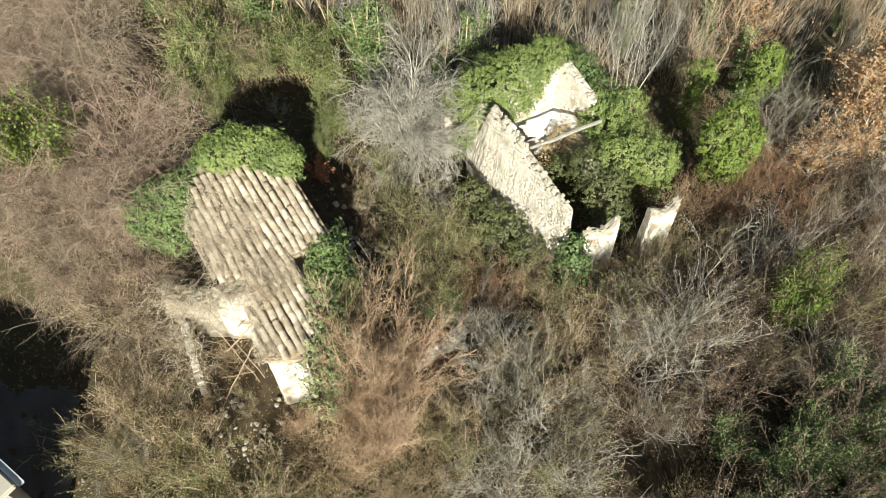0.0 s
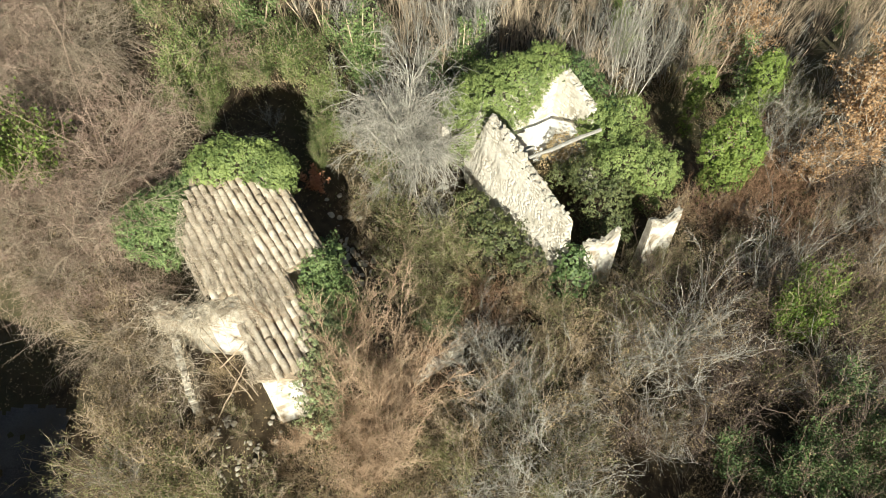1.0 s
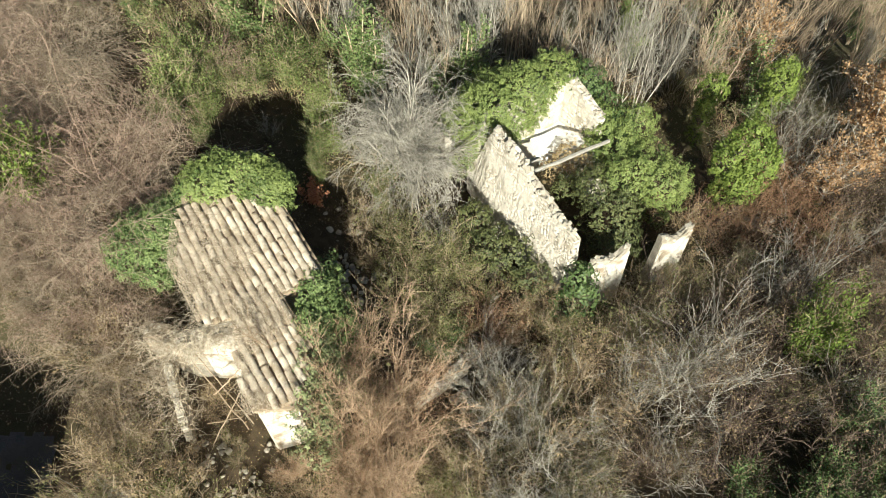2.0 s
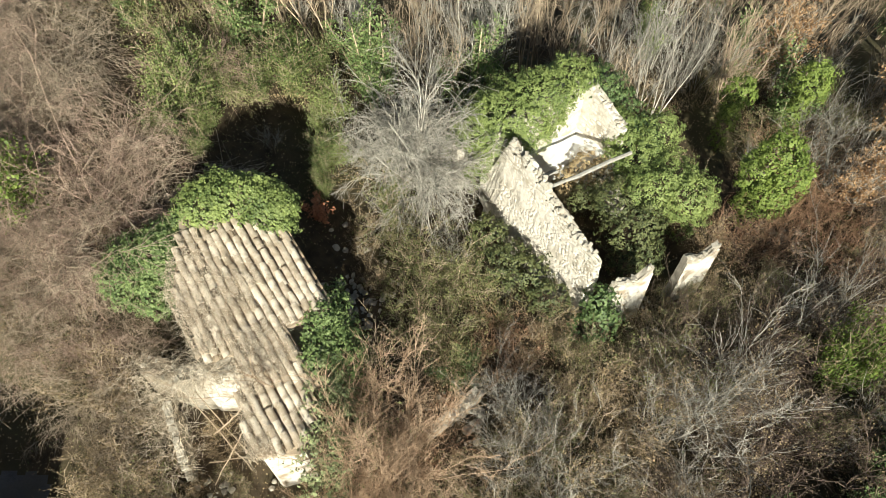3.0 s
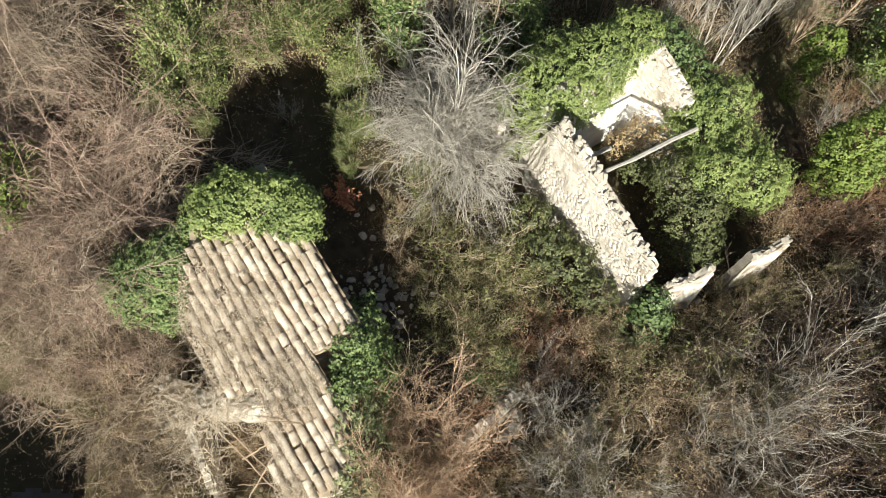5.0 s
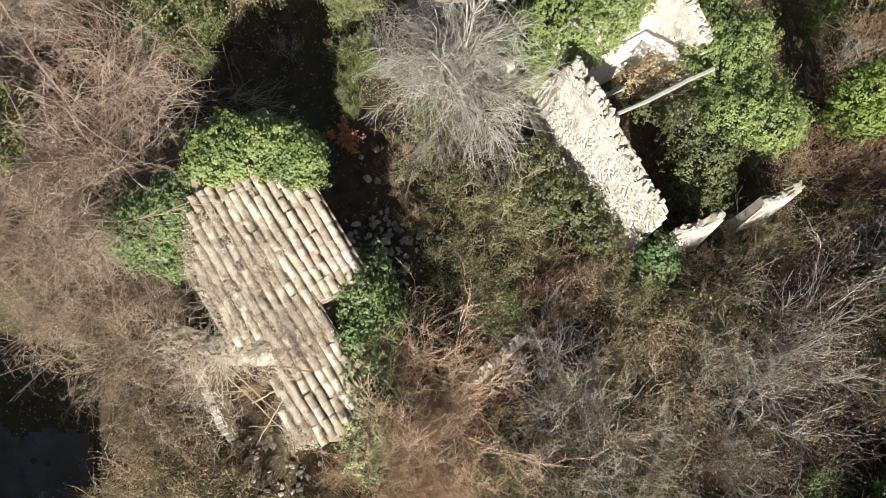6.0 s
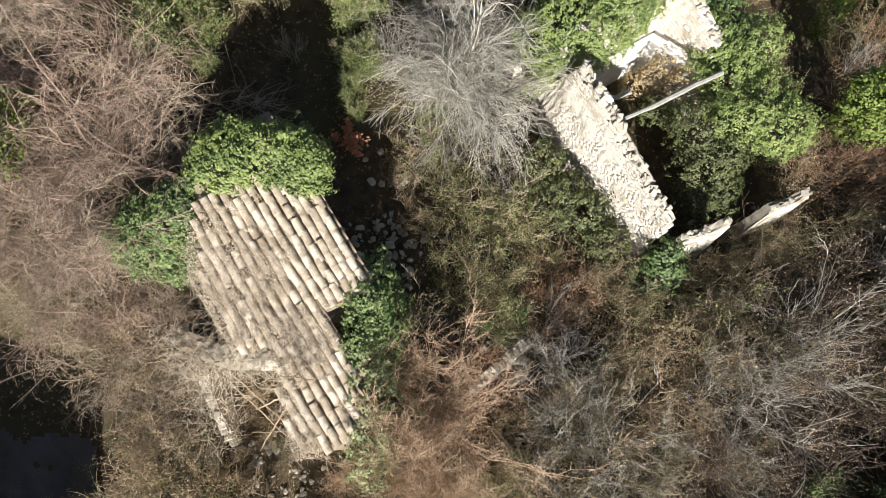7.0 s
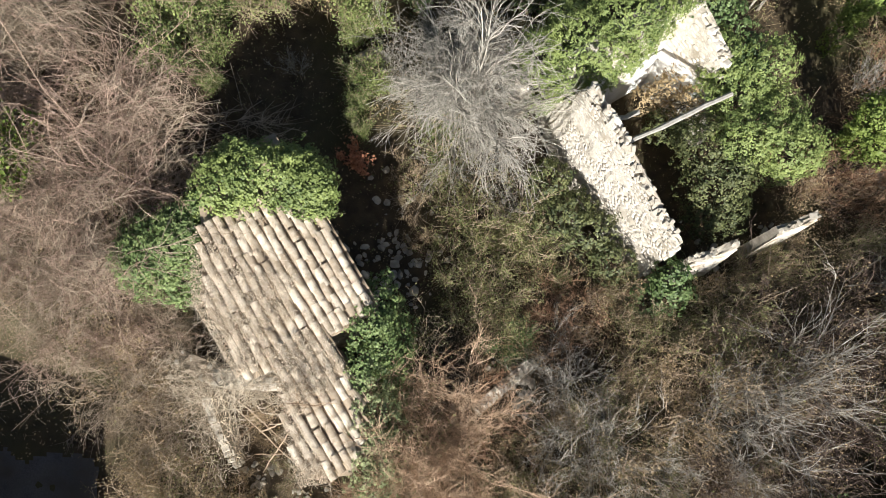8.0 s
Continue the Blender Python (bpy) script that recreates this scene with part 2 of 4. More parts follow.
def build_yard():
    """A bare strip of pale trodden gravel beside the outbuilding, laid a finger's width over the soil."""
    step = 0.1
    verts, faces, index = [], [], {}
    def corner(i, j):
        if (i, j) not in index:
            x, y = i * step, j * step
            index[i, j] = len(verts)
            z = ground_z(x, y) + 0.14 * noise.noise(Vector((x * 0.9, y * 0.9, 0))) + 0.06 * noise.noise(Vector((x * 3.1, y * 3.1, 4)))
            verts.append((x, y, z + 0.03 + 0.03 * noise.noise(Vector((x * 2.4, y * 2.4, 9)))))
        return index[i, j]
    for i in range(int(-19 / step), int(-10 / step)):
        for j in range(int(1 / step), int(8 / step)):
            if in_yard((i + 0.5) * step, (j + 0.5) * step):
                faces.append((corner(i, j), corner(i + 1, j), corner(i + 1, j + 1), corner(i, j + 1)))
    tagged(new("gravel_yard", raw_mesh("gravel_yard", verts, faces, M_GRAVEL, True)), "bare pale gravel yard in the shade of the outbuilding", "yard", kind="structure")


build_yard()

# ---------------------------------------------------------------- masonry
def stone_meshes(name, material, count, seed):
    """Field stones in a unit cube: an uneven outline, a slightly domed front (towards -y) with a worn rim, a plain back."""
    rng = random.Random(seed)
    out = []
    for _ in range(count):
        n = rng.randint(7, 9)
        bm = bmesh.new()
        rim, shoulder, back = [], [], []
        for i in range(n):
            a = 2 * math.pi * (i + rng.uniform(-0.25, 0.25)) / n
            c, d = math.cos(a), math.sin(a)
            r = 0.5 * rng.uniform(0.82, 1.05) / max(abs(c), abs(d)) ** 0.6
            rim.append(bm.verts.new((c * r * 0.88, -0.47 + rng.uniform(-0.05, 0.03), d * r * 0.88)))
            shoulder.append(bm.verts.new((c * r, -0.36 + rng.uniform(-0.05, 0.05), d * r)))
            back.append(bm.verts.new((c * r * 0.9, 0.45, d * r * 0.9)))
        mid = bm.verts.new((rng.uniform(-0.1, 0.1), -0.48 + rng.uniform(-0.05, 0.03), rng.uniform(-0.1, 0.1)))
        for i in range(n):
            k = (i + 1) % n
            bm.faces.new((mid, rim[k], rim[i]))
            bm.faces.new((rim[i], rim[k], shoulder[k], shoulder[i]))
            bm.faces.new((shoulder[i], shoulder[k], back[k], back[i]))
        bm.faces.new(back)
        bmesh.ops.recalc_face_normals(bm, faces=bm.faces[:])
        out.append(bm_mesh(name, bm, material))
    return out


STONES = stone_meshes("stone", M_STONE, 10, 3)
CROWN = stone_meshes("stone", M_ROCK, 8, 6)


def rock_meshes(count, seed):
    """Broken field rocks: the hull of a lopsided cloud of corners."""
    rng = random.Random(seed)
    out = []
    for _ in range(count):
        bm = bmesh.new()
        for _ in range(22):
            v = Vector((rng.gauss(0, 1), rng.gauss(0, 1), rng.gauss(0, 1))).normalized() * 0.5 * rng.uniform(0.72, 1.0)
            bm.verts.new((v.x, v.y * rng.uniform(0.85, 1.0), v.z))
        r = bmesh.ops.convex_hull(bm, input=bm.verts[:])
        bmesh.ops.delete(bm, geom=list({e for e in r["geom_interior"] + r["geom_unused"] if isinstance(e, bmesh.types.BMVert)}), context="VERTS")
        out.append(bm_mesh("rock", bm, M_ROCK))
    return out


ROCKS = rock_meshes(8, 5)


def wall_frame(a, b):
    """The matrix of a wall whose own x runs from a to b, y to its left, z up."""
    d = Vector((b[0] - a[0], b[1] - a[1], 0))
    m = Matrix.Translation((a[0], a[1], 0)) @ Matrix.Rotation(math.atan2(d.y, d.x), 4, "Z")
    return m, d.length


def wall_core(name, length, thick, bottom, top, material, parent, seed, m, label="", batter=0.0, face=0.012):
    """A solid rubble wall with an uneven, broken top: top(s) is its height at s. Its front is at y = 0, its back at y = thick."""
    nx, nz, ny = max(4, int(length / 0.14)), 16, 4
    bm = bmesh.new()
    rows = []
    off = seed * 7.3
    for i in range(nx + 1):
        s = length * i / nx
        h = top(s) + 0.12 * noise.noise(Vector((s * 2.3, off, 0))) + 0.07 * noise.noise(Vector((s * 7.1, off, 2)))
        ring = []
        path = [(0, bottom + (h - bottom) * q / nz) for q in range(nz + 1)]
        path += [(thick * q / ny, h + 0.10 * noise.noise(Vector((s * 5, q * 1.7, off)))) for q in range(1, ny)]
        path += [(thick, bottom + (h - bottom) * q / nz) for q in range(nz, -1, -1)]
        for y, z in path:
            out = -1 if y < thick * 0.25 else (1 if y > thick * 0.75 else 0)
            dy = out * batter * (h - z) + out * face * 2 * noise.noise(Vector((s * 6, z * 6, off + y)))
            ring.append(bm.verts.new((s + 0.015 * noise.noise(Vector((z * 4, s, off))), y + dy, z)))
        rows.append(ring)
    for i in range(nx):
        for j in range(len(rows[0]) - 1):
            bm.faces.new((rows[i][j], rows[i + 1][j], rows[i + 1][j + 1], rows[i][j + 1]))
    bm.faces.new(rows[0])
    bm.faces.new(list(reversed(rows[-1])))
    bmesh.ops.recalc_face_normals(bm, faces=bm.faces[:])
    return part(name, bm_mesh(name, bm, material), parent, label, m)


def lay_stones(parent, m, length, thick, bottom, top, seed, limit=300, front=True, crown=True, batter=0.0, w=0.24, h=0.14, proud=0.0, start=0.0, stones=None):
    """Face stones in uneven courses and loose stones along the broken top."""
    rng = random.Random(seed)
    spots = []
    if crown:
        s = start + 0.1
        while s < length - 0.08:
            for y in (0.08, thick * 0.35, thick * 0.65, thick - 0.08):
                if rng.random() < 0.6:
                    spots.append((s + rng.uniform(-0.06, 0.06), y + rng.uniform(-0.05, 0.05), top(s) + rng.uniform(-0.09, 0.03), rng.uniform(0.08, 0.24), rng.uniform(0.08, 0.18), rng.uniform(0.06, 0.13), 1.3))
            s += rng.uniform(0.12, 0.26)
    if front:
        z = bottom + 0.1
        while z < bottom + 6:
            ch = h * rng.uniform(0.75, 1.3)
            s = start + rng.uniform(0, w)
            while s < length:
                sw = w * rng.uniform(0.55, 1.45)
                if z + ch * 0.3 < top(s) and rng.random() < 0.86:
                    y = -batter * (top(s) - z) - proud + 0.09
                    spots.append((s + sw / 2, y + rng.uniform(-0.010, 0.012), z + rng.uniform(-0.03, 0.03), sw * 0.96, 0.2, ch * 0.96, 0.06))
                s += sw
            z += ch
    spots.sort(key=lambda q: -q[2])
    rest_v, rest_f, off = [], [], 0
    for n, (s, y, z, a, b, c, loose) in enumerate(spots):
        local = Matrix.LocRotScale((s, y, z), Euler((rng.uniform(-.25, .25) * loose + (0 if loose > 0.5 else -batter), rng.uniform(-.35, .35) * (0.4 + loose), rng.uniform(-.5, .5) * loose)), (a, b, c))
        me = rng.choice(stones or (CROWN if loose > 0.5 else STONES))
        if n < limit:
            part("stone", me, parent, m=m @ local)
        else:
            for v in me.vertices:
                rest_v.append(m @ local @ v.co)
            for p in me.polygons:
                f = list(p.vertices)
                for q in range(1, len(f) - 1):
                    rest_f.append((f[0] + off, f[q] + off, f[q + 1] + off))
            off += len(me.vertices)
    if rest_v:
        tagged(part("masonry_rest", raw_mesh("masonry_rest", [tuple(v) for v in rest_v], rest_f, M_STONE), parent), kind="stuff")


def mix(a, b, t):
    return a + (b - a) * max(0.0, min(1.0, t))


# ---------------------------------------------------------------- roofless stone house
def build_ruin():
    house = thing("ruined_house", pose(0, 0, 0), "roofless ruined stone house with broken walls overgrown by ivy", "ruin")
    # west wall: its front looks out to the west
    a, b = (4.03, 12.9), (1.2, 17.3)
    m, L = wall_frame(b, a)
    def west_top(s):
        if s < 0.75:
            return mix(0.9, 2.85, s / 0.75)
        return mix(3.05, 1.8, (s - 0.75) / (L - 0.75)) + (0.2 if 1.5 < s < 2.7 else 0.0)
    wall = wall_core("west_wall", L, 0.27, -2.2, west_top, M_MORTAR, house, 1, m, "rough limestone rubble wall with a ragged top", 0.08, 0.022)
    lay_stones(wall, Matrix(), L, 0.27, -1.3, west_top, 11, 300, crown=False, batter=0.08, w=0.14, h=0.08, proud=0.003)
    at = lambda s, y, z: tuple(m @ Vector((s, y, z)))
    for s0, s1, y, r in ((0.55, 1.35, 0.14, 0.06), (0.95, 2.75, 0.22, 0.045), (2.7, 4.05, 0.22, 0.042)):
        beam("wall_plate", house, at(s0, y, west_top(s0) + 0.05), at(s1, y, west_top(s1) + 0.05), r, "weathered timber plate along the wall top", M_PLATE)
    # Near-black plugs paint the shade of open holes below the wall top.
    for k, s0 in enumerate((1.15, 1.75, 2.3, 2.85, 3.2, 4.1)):
        z = west_top(s0) - 0.1 - 0.03 * (k % 3)
        beam("hole_plug", house, at(s0, -0.035, z), at(s0 + 0.02, 0.2, z + 0.03), 0.032, "near-black plug in place of a shaded hole in the wall", M_IVY_WOOD_AND_HOLES)
    for k in range(90):
        s0 = 0.5 + (L - 0.55) * ((k * 0.618) % 1.0)
        part("stone", CROWN[k % len(CROWN)], wall, m=Matrix.LocRotScale((s0, 0.02 + 0.24 * ((k * 0.37) % 1.0), west_top(s0) + 0.05 * math.sin(k * 1.7)), Euler((0.5 * math.sin(k), 0.5 * math.cos(k), k)), (0.08 + 0.16 * ((k * 0.71) % 1.0), 0.08 + 0.1 * ((k * 0.43) % 1.0), 0.07 + 0.1 * ((k * 0.29) % 1.0))))
    # north wall: plastered inside below the old ceiling, bare masonry above
    a2, b2 = (1.2, 17.3), (4.38, 19.3)
    m2, L2 = wall_frame(a2, b2)
    def north_top(s):
        return mix(2.4, 3.2, s / L2)
    wall2 = wall_core("north_wall", L2, 0.5, -2.4, north_top, M_MORTAR, house, 2, m2, "stone gable wall with bare masonry above white plaster")
    lay_stones(wall2, Matrix(), L2, 0.5, 0.95, north_top, 12, 110, w=0.24, h=0.14, start=0.6)
    coat(wall2, L2 - 0.02, -2.3, lambda s: 0.95 + 0.03 * math.sin(s * 9), 21)
    # east wall
    a3, b3 = (4.38, 19.3), (5.95, 17.12)
    m3, L3 = wall_frame(a3, b3)
    def east_top(s):
        return mix(3.15, 2.45, s / 1.7) if s < 1.75 else mix(1.0, -0.5, (s - 1.75) / 0.6)
    wall3 = wall_core("east_wall", L3, 0.32, -2.4, east_top, M_MORTAR, house, 3, m3, "broken stone wall sunk under ivy")
    lay_stones(wall3, Matrix(), L3, 0.32, 1.1, east_top, 13, 70, w=0.24, h=0.15)
    coat(wall3, 2.2, -2.3, lambda s: 1.05 + 0.03 * math.sin(s * 8), 22)
    # south wall: two stubs either side of the doorway
    for k, (p, q, h0, h1, lab) in enumerate((((4.75, 12.7), (5.95, 13.16), 0.75, 1.2, "stub of plastered wall beside the doorway"), ((7.1, 13.6), (8.2, 14.06), 0.85, 1.1, "white plastered stub of wall with a broken top"))):
        m4, L4 = wall_frame(p, q)
        def south_top(s, h0=h0, h1=h1, L4=L4):
            return mix(h0, h1, s / L4) + 0.2 * math.sin(s * 5 + h0 * 9)
        wall4 = wall_core("south_wall", L4, 0.2, -2.3, south_top, M_ROCK, house, 4 + k, m4, lab, 0.05 if k == 0 else 0.02)
        lay_stones(wall4, Matrix(), L4, 0.2, -1.6, south_top, 14 + k, 60, front=False, batter=0.0)
        coat(wall4, L4, -2.0, lambda s, f=south_top: f(s) - 0.12 - 0.1 * abs(math.sin(s * 4)), 23 + k, 0.05 if k == 0 else 0.02, south_top, material=M_OLDPLASTER)
    # roof beams left in the walls
    beam("roof_beam", house, (2.72, 15.58, 2.02), (5.75, 17.2, 2.0), 0.072, "long weathered grey roof beam lying across the walls")
    beam("roof_beam", house, (2.35, 16.3, 1.75), (3.35, 16.85, 1.5), 0.07, "broken stump of a grey beam")


def coat(parent, length, bottom, top, seed, batter=0.0, wall_top=None, start=0.0, material=None):
    """A coat of plaster, 3 cm thick, on a wall's front, with a broken upper edge."""
    nx, nz = max(4, int(length / 0.1)), 14
    bm = bmesh.new()
    front = []
    for i in range(nx + 1):
        s = start + 0.01 + (length - start - 0.02) * i / nx
        h = top(s) + 0.05 * noise.noise(Vector((s * 4, seed, 0)))
        wt = wall_top(s) if wall_top else h
        col = []
        for q in range(nz + 1):
            z = bottom + (h - bottom) * q / nz
            y = -batter * (wt - z)
            col.append(bm.verts.new((s, y - 0.045 + 0.012 * noise.noise(Vector((s * 2.5, z * 2.5, seed))), z)))
        col.append(bm.verts.new((s, -batter * (wt - h) + 0.03, h)))
        front.append(col)
    for i in range(nx):
        for j in range(nz + 1):
            bm.faces.new((front[i][j], front[i + 1][j], front[i + 1][j + 1], front[i][j + 1]))
    bmesh.ops.recalc_face_normals(bm, faces=bm.faces[:])
    return part("plaster", bm_mesh("plaster", bm, material or M_PLASTER, True), parent, "white plaster flaking at its edge")


def beam(name, parent, p, q, r, label, material=None):
    p, q = np.array(p), np.array(q)
    t = np.linspace(0, 1, 9)[:, None]
    rng = np.random.default_rng(int(abs(p[0] * 1000)))
    P = (p + (q - p) * t + rng.normal(size=(9, 3)) * 0.012)[None]
    R = r * (1 + 0.08 * rng.normal(size=(1, 9)))
    v, f = tube_arrays(P, R, 7)
    bm = bmesh.new()
    vs = [bm.verts.new(c) for c in v]
    for g in f:
        bm.faces.new([vs[i] for i in g])
    bm.faces.new(vs[:7][::-1])
    bm.faces.new(vs[-7:])
    bmesh.ops.recalc_face_normals(bm, faces=bm.faces[:])
    return part(name, bm_mesh(name, bm, material or M_BEAM), parent, label)


build_ruin()

# ---------------------------------------------------------------- small tiled house
RO = Vector((-7.26, 12.68, 4.03))
RU = Vector((0.552, -0.834, -0.208))
RV = Vector((0.834, 0.552, -0.058))


def roof_at(u, v, lift=0.0):
    return RO + RU * u + RV * v + Vector((0, 0, lift))


def tile_mesh(name, length, r0, r1, material, up=True, seg=6):
    """A half-round clay tile, 14 mm thick, that lies along x and narrows to its top."""
    bm = bmesh.new()
    rings = []
    for x, r in ((0, r1), (length, r0)):
        for rr in (r, r - 0.014):
            ring = []
            for i in range(seg + 1):
                a = math.pi * i / seg
                ring.append(bm.verts.new((x, math.cos(a) * rr, math.sin(a) * rr * 0.8 * (1 if up else -1))))
            rings.append(ring)
    o0, i0, o1, i1 = rings
    for i in range(seg):
        bm.faces.new((o0[i], o0[i + 1], o1[i + 1], o1[i]))
        bm.faces.new((i0[i + 1], i0[i], i1[i], i1[i + 1]))
        bm.faces.new((o1[i], o1[i + 1], i1[i + 1], i1[i]))
        bm.faces.new((o0[i + 1], o0[i], i0[i], i0[i + 1]))
    for i in (0, seg):
        bm.faces.new((o0[i], o1[i], i1[i], i0[i]))
    bmesh.ops.recalc_face_normals(bm, faces=bm.faces[:])
    return bm_mesh(name, bm, material)


def build_house():
    house = thing("stone_house", pose(0, 0, 0), "small old stone house with a clay-tiled roof half buried in ivy", "house")
    V0, V1, U0, U1 = -0.92, 2.3, -0.9, 6.6
    UM, V2 = 3.75, 1.0
    # boards and battens under the tiles
    bm = bmesh.new()
    edge = ((U0, 0.3), (0.35, -0.2), (1.6, V0), (3.4, V0), (3.75, -0.35), (4.3, -0.45), (5.7, -0.88), (6.15, -0.92), (U1 - 0.05, -0.1), (U1 - 0.1, 0.1), (4.9, V2), (UM, V2), (UM, V1), (U0, V1))
    n = len(edge)
    upper = [bm.verts.new(roof_at(u, v, -0.05)) for u, v in edge]
    lower = [bm.verts.new(roof_at(u, v, -0.16)) for u, v in edge]
    bm.faces.new(upper)
    bm.faces.new(lower[::-1])
    for i in range(n):
        bm.faces.new((upper[i], lower[i], lower[(i + 1) % n], upper[(i + 1) % n]))
    bmesh.ops.recalc_face_normals(bm, faces=bm.faces[:])
    roof = part("roof", bm_mesh("roof", bm, M_PAN), house, "sagging single-pitch roof of sun-bleached clay tiles")
    # walls
    def corner(u, v):
        p = roof_at(u, v)
        return p.x, p.y, p.z
    for n, (p, q, lab) in enumerate((((6.05, -0.85), (U1 - 0.25, 0.05), "white plastered end wall under the eaves"), ((1.7, V0 + 0.08), (3.45, V0 + 0.08), "rubble side wall"), ((3.95, -0.32), (6.0, -0.85), "rubble side wall"), ((UM - 0.1, V1 - 0.08), (U0, V1 - 0.08), "rubble side wall"), ((U1 - 0.25, 0.05), (4.8, V2 - 0.12), "rubble side wall"), ((4.8, V2 - 0.08), (UM - 0.1, V2 - 0.08), "rubble side wall"), ((UM - 0.2, V2 - 0.1), (UM - 0.2, V1 - 0.1), "rubble wall under the eaves"), ((U0 + 0.2, V1 - 0.1), (U0 + 0.2, 0.4), "rubble back wall"), ((U0 + 0.2, 0.4), (1.7, V0 + 0.12), "rubble wall under ivy"))):
        a, b = corner(*p), corner(*q)
        m, L = wall_frame(a, b)
        def side_top(s, a=a, b=b, L=L):
            return mix(a[2], b[2], s / L) - 0.26
        w = wall_core("wall", L, 0.4, -1.6, side_top, M_MORTAR, house, 30 + n, m, lab)
        if n == 0:
            coat(w, 0.9, -1.5, lambda s, f=side_top: f(s) - 0.05 - 0.3 * abs(s - 0.5), 31, start=0.05, material=M_OLDPLASTER)
    # cover tiles in columns, over channel tiles
    rng = random.Random(8)
    covers = [tile_mesh("cover_tile", 0.46, 0.1, 0.088, M_TILE), tile_mesh("cover_tile", 0.43, 0.097, 0.086, M_TILE), tile_mesh("cover_tile", 0.30, 0.098, 0.09, M_TILE)]
    turn = Matrix((RU.normalized(), RV.normalized(), RU.cross(RV).normalized())).transposed()
    if turn[2][2] < 0:
        turn = Matrix((RU.normalized(), RV.normalized(), -RU.cross(RV).normalized())).transposed()
    turn = turn.to_4x4()
    pitch, step = 0.216, 0.34
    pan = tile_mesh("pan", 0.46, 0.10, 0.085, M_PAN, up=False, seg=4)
    pv, pf, off = [], [], 0
    for c in range(int((V1 - V0) / pitch) + 1):
        v = V0 + 0.06 + c * pitch
        wob = rng.uniform(-0.012, 0.012)
        for r in range(int((U1 - U0) / step)):
            u = U0 + 0.1 + r * step + rng.uniform(-0.02, 0.02)
            vv = v + wob + 0.025 * math.sin(u * 1.3 + c * 0.4) + rng.gauss(0, 0.018)
            sag = -0.05 * math.sin((u - U0) / (U1 - U0) * math.pi) - 0.02 * math.sin(v * 2.1)
            hidden = u < 0.05 or v < -0.1 - 0.5 * (u + 0.2) or (u > UM - 0.3 and v > V2 + 0.05) or v > V2 - 0.53 * (u - 4.75) + 0.05 and u > 4.4
            hidden = hidden or u > 3.35 and v < -0.4 - 0.34 * (u - 3.9) or u + 0.4 > 6.25 + 0.42 * (v + 1)
            tilt = Matrix.Rotation(rng.gauss(0, 0.04), 4, "Z") @ Matrix.Rotation(0.05 + rng.gauss(0, 0.018), 4, "Y")
            gone = rng.random() < (0.015 if v > 0.4 else 0.08)
            if not hidden and not gone:
                me = rng.choices(covers, (6, 4, 1))[0]
                part("cover_tile", me, roof, m=Matrix.Translation(roof_at(u, vv, sag + 0.035 + rng.uniform(-0.008, 0.008))) @ turn @ tilt)
            mm = Matrix.Translation(roof_at(u, v + pitch / 2, sag + 0.05)) @ turn @ Matrix.Rotation(0.05, 4, "Y")
            if not hidden and v + pitch / 2 < (V1 if u < UM - 0.3 else V2):
                for q in pan.vertices:
                    pv.append(tuple(mm @ q.co))
                for g in pan.polygons:
                    pf.append([i + off for i in g.vertices])
                off += len(pan.vertices)
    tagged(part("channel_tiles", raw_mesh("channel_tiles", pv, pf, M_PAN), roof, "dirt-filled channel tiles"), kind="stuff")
    bpy.data.meshes.remove(pan)
    # fallen lean-to on the west side: cross wall with white plaster, stub of the outer wall, loose timbers
    def creepers(a, b, top, seed, n):
        """Dead creeper strands trailing over a wall's top and both its sides."""
        rng = np.random.default_rng(seed)
        t = rng.random(n)
        a2, b2 = np.array(a[:2]), np.array(b[:2])
        P = np.concatenate([a2 + (b2 - a2) * t[:, None] + rng.normal(size=(n, 2)) * 0.3, np.array([[top(q * float(np.linalg.norm(b2 - a2))) + 0.04] for q in t])], axis=1)
        S = bend(rng, P, unit(rng.normal(size=P.shape) * np.array([1, 1, 0.4])), rng.uniform(0.15, 0.5, (n, 1)), 0.5, 4, 0.5)
        tagged(part("creeper_mat", tube_mesh("creeper_mat", [(S, taper(S, 0.006, 0.003), 3)], M_CREEPER), annex, "dead creeper over the broken wall"), kind="stuff")
    annex = thing("collapsed_annex", pose(0, 0, 0), "collapsed roofless annex with crumbling walls and fallen poles", "ruin")
    def annex_wall(p, q, h0, h1, seed, label, plaster, thick=0.4, material=M_MORTAR):
        a, b = p, q
        m, L = wall_frame(a, b)
        top = lambda s: mix(h0, h1, s / L) + 0.1 * math.sin(s * 4 + seed)
        w = wall_core("wall", L, thick, -1.2, top, material, annex, seed, m, label)
        lay_stones(w, Matrix(), L, thick, -0.3, top, seed, 90, front=not plaster, crown=True, stones=CROWN, w=0.2, h=0.12)
        creepers(a, b, top, seed, 650 if plaster else 260)
        if plaster:
            coat(w, L, -1.0, lambda s: top(s) - 0.06, seed + 1, start=0.6, material=M_OLDPLASTER)
    annex_wall((-7.05, 8.98), (-5.3, 9.12), 2.6, 3.0, 41, "crumbling cross wall with white plaster", True, 0.4, M_ROCK)
    annex_wall((-8.15, 9.4), (-7.05, 9.02), 2.2, 2.5, 44, "slumped rubble end of the cross wall", False, 0.45, M_EARTH)
    annex_wall((-7.5, 8.7), (-6.95, 7.25), 1.95, 1.15, 43, "broken outer wall of pinkish rubble", False, 0.2, M_ROCK)
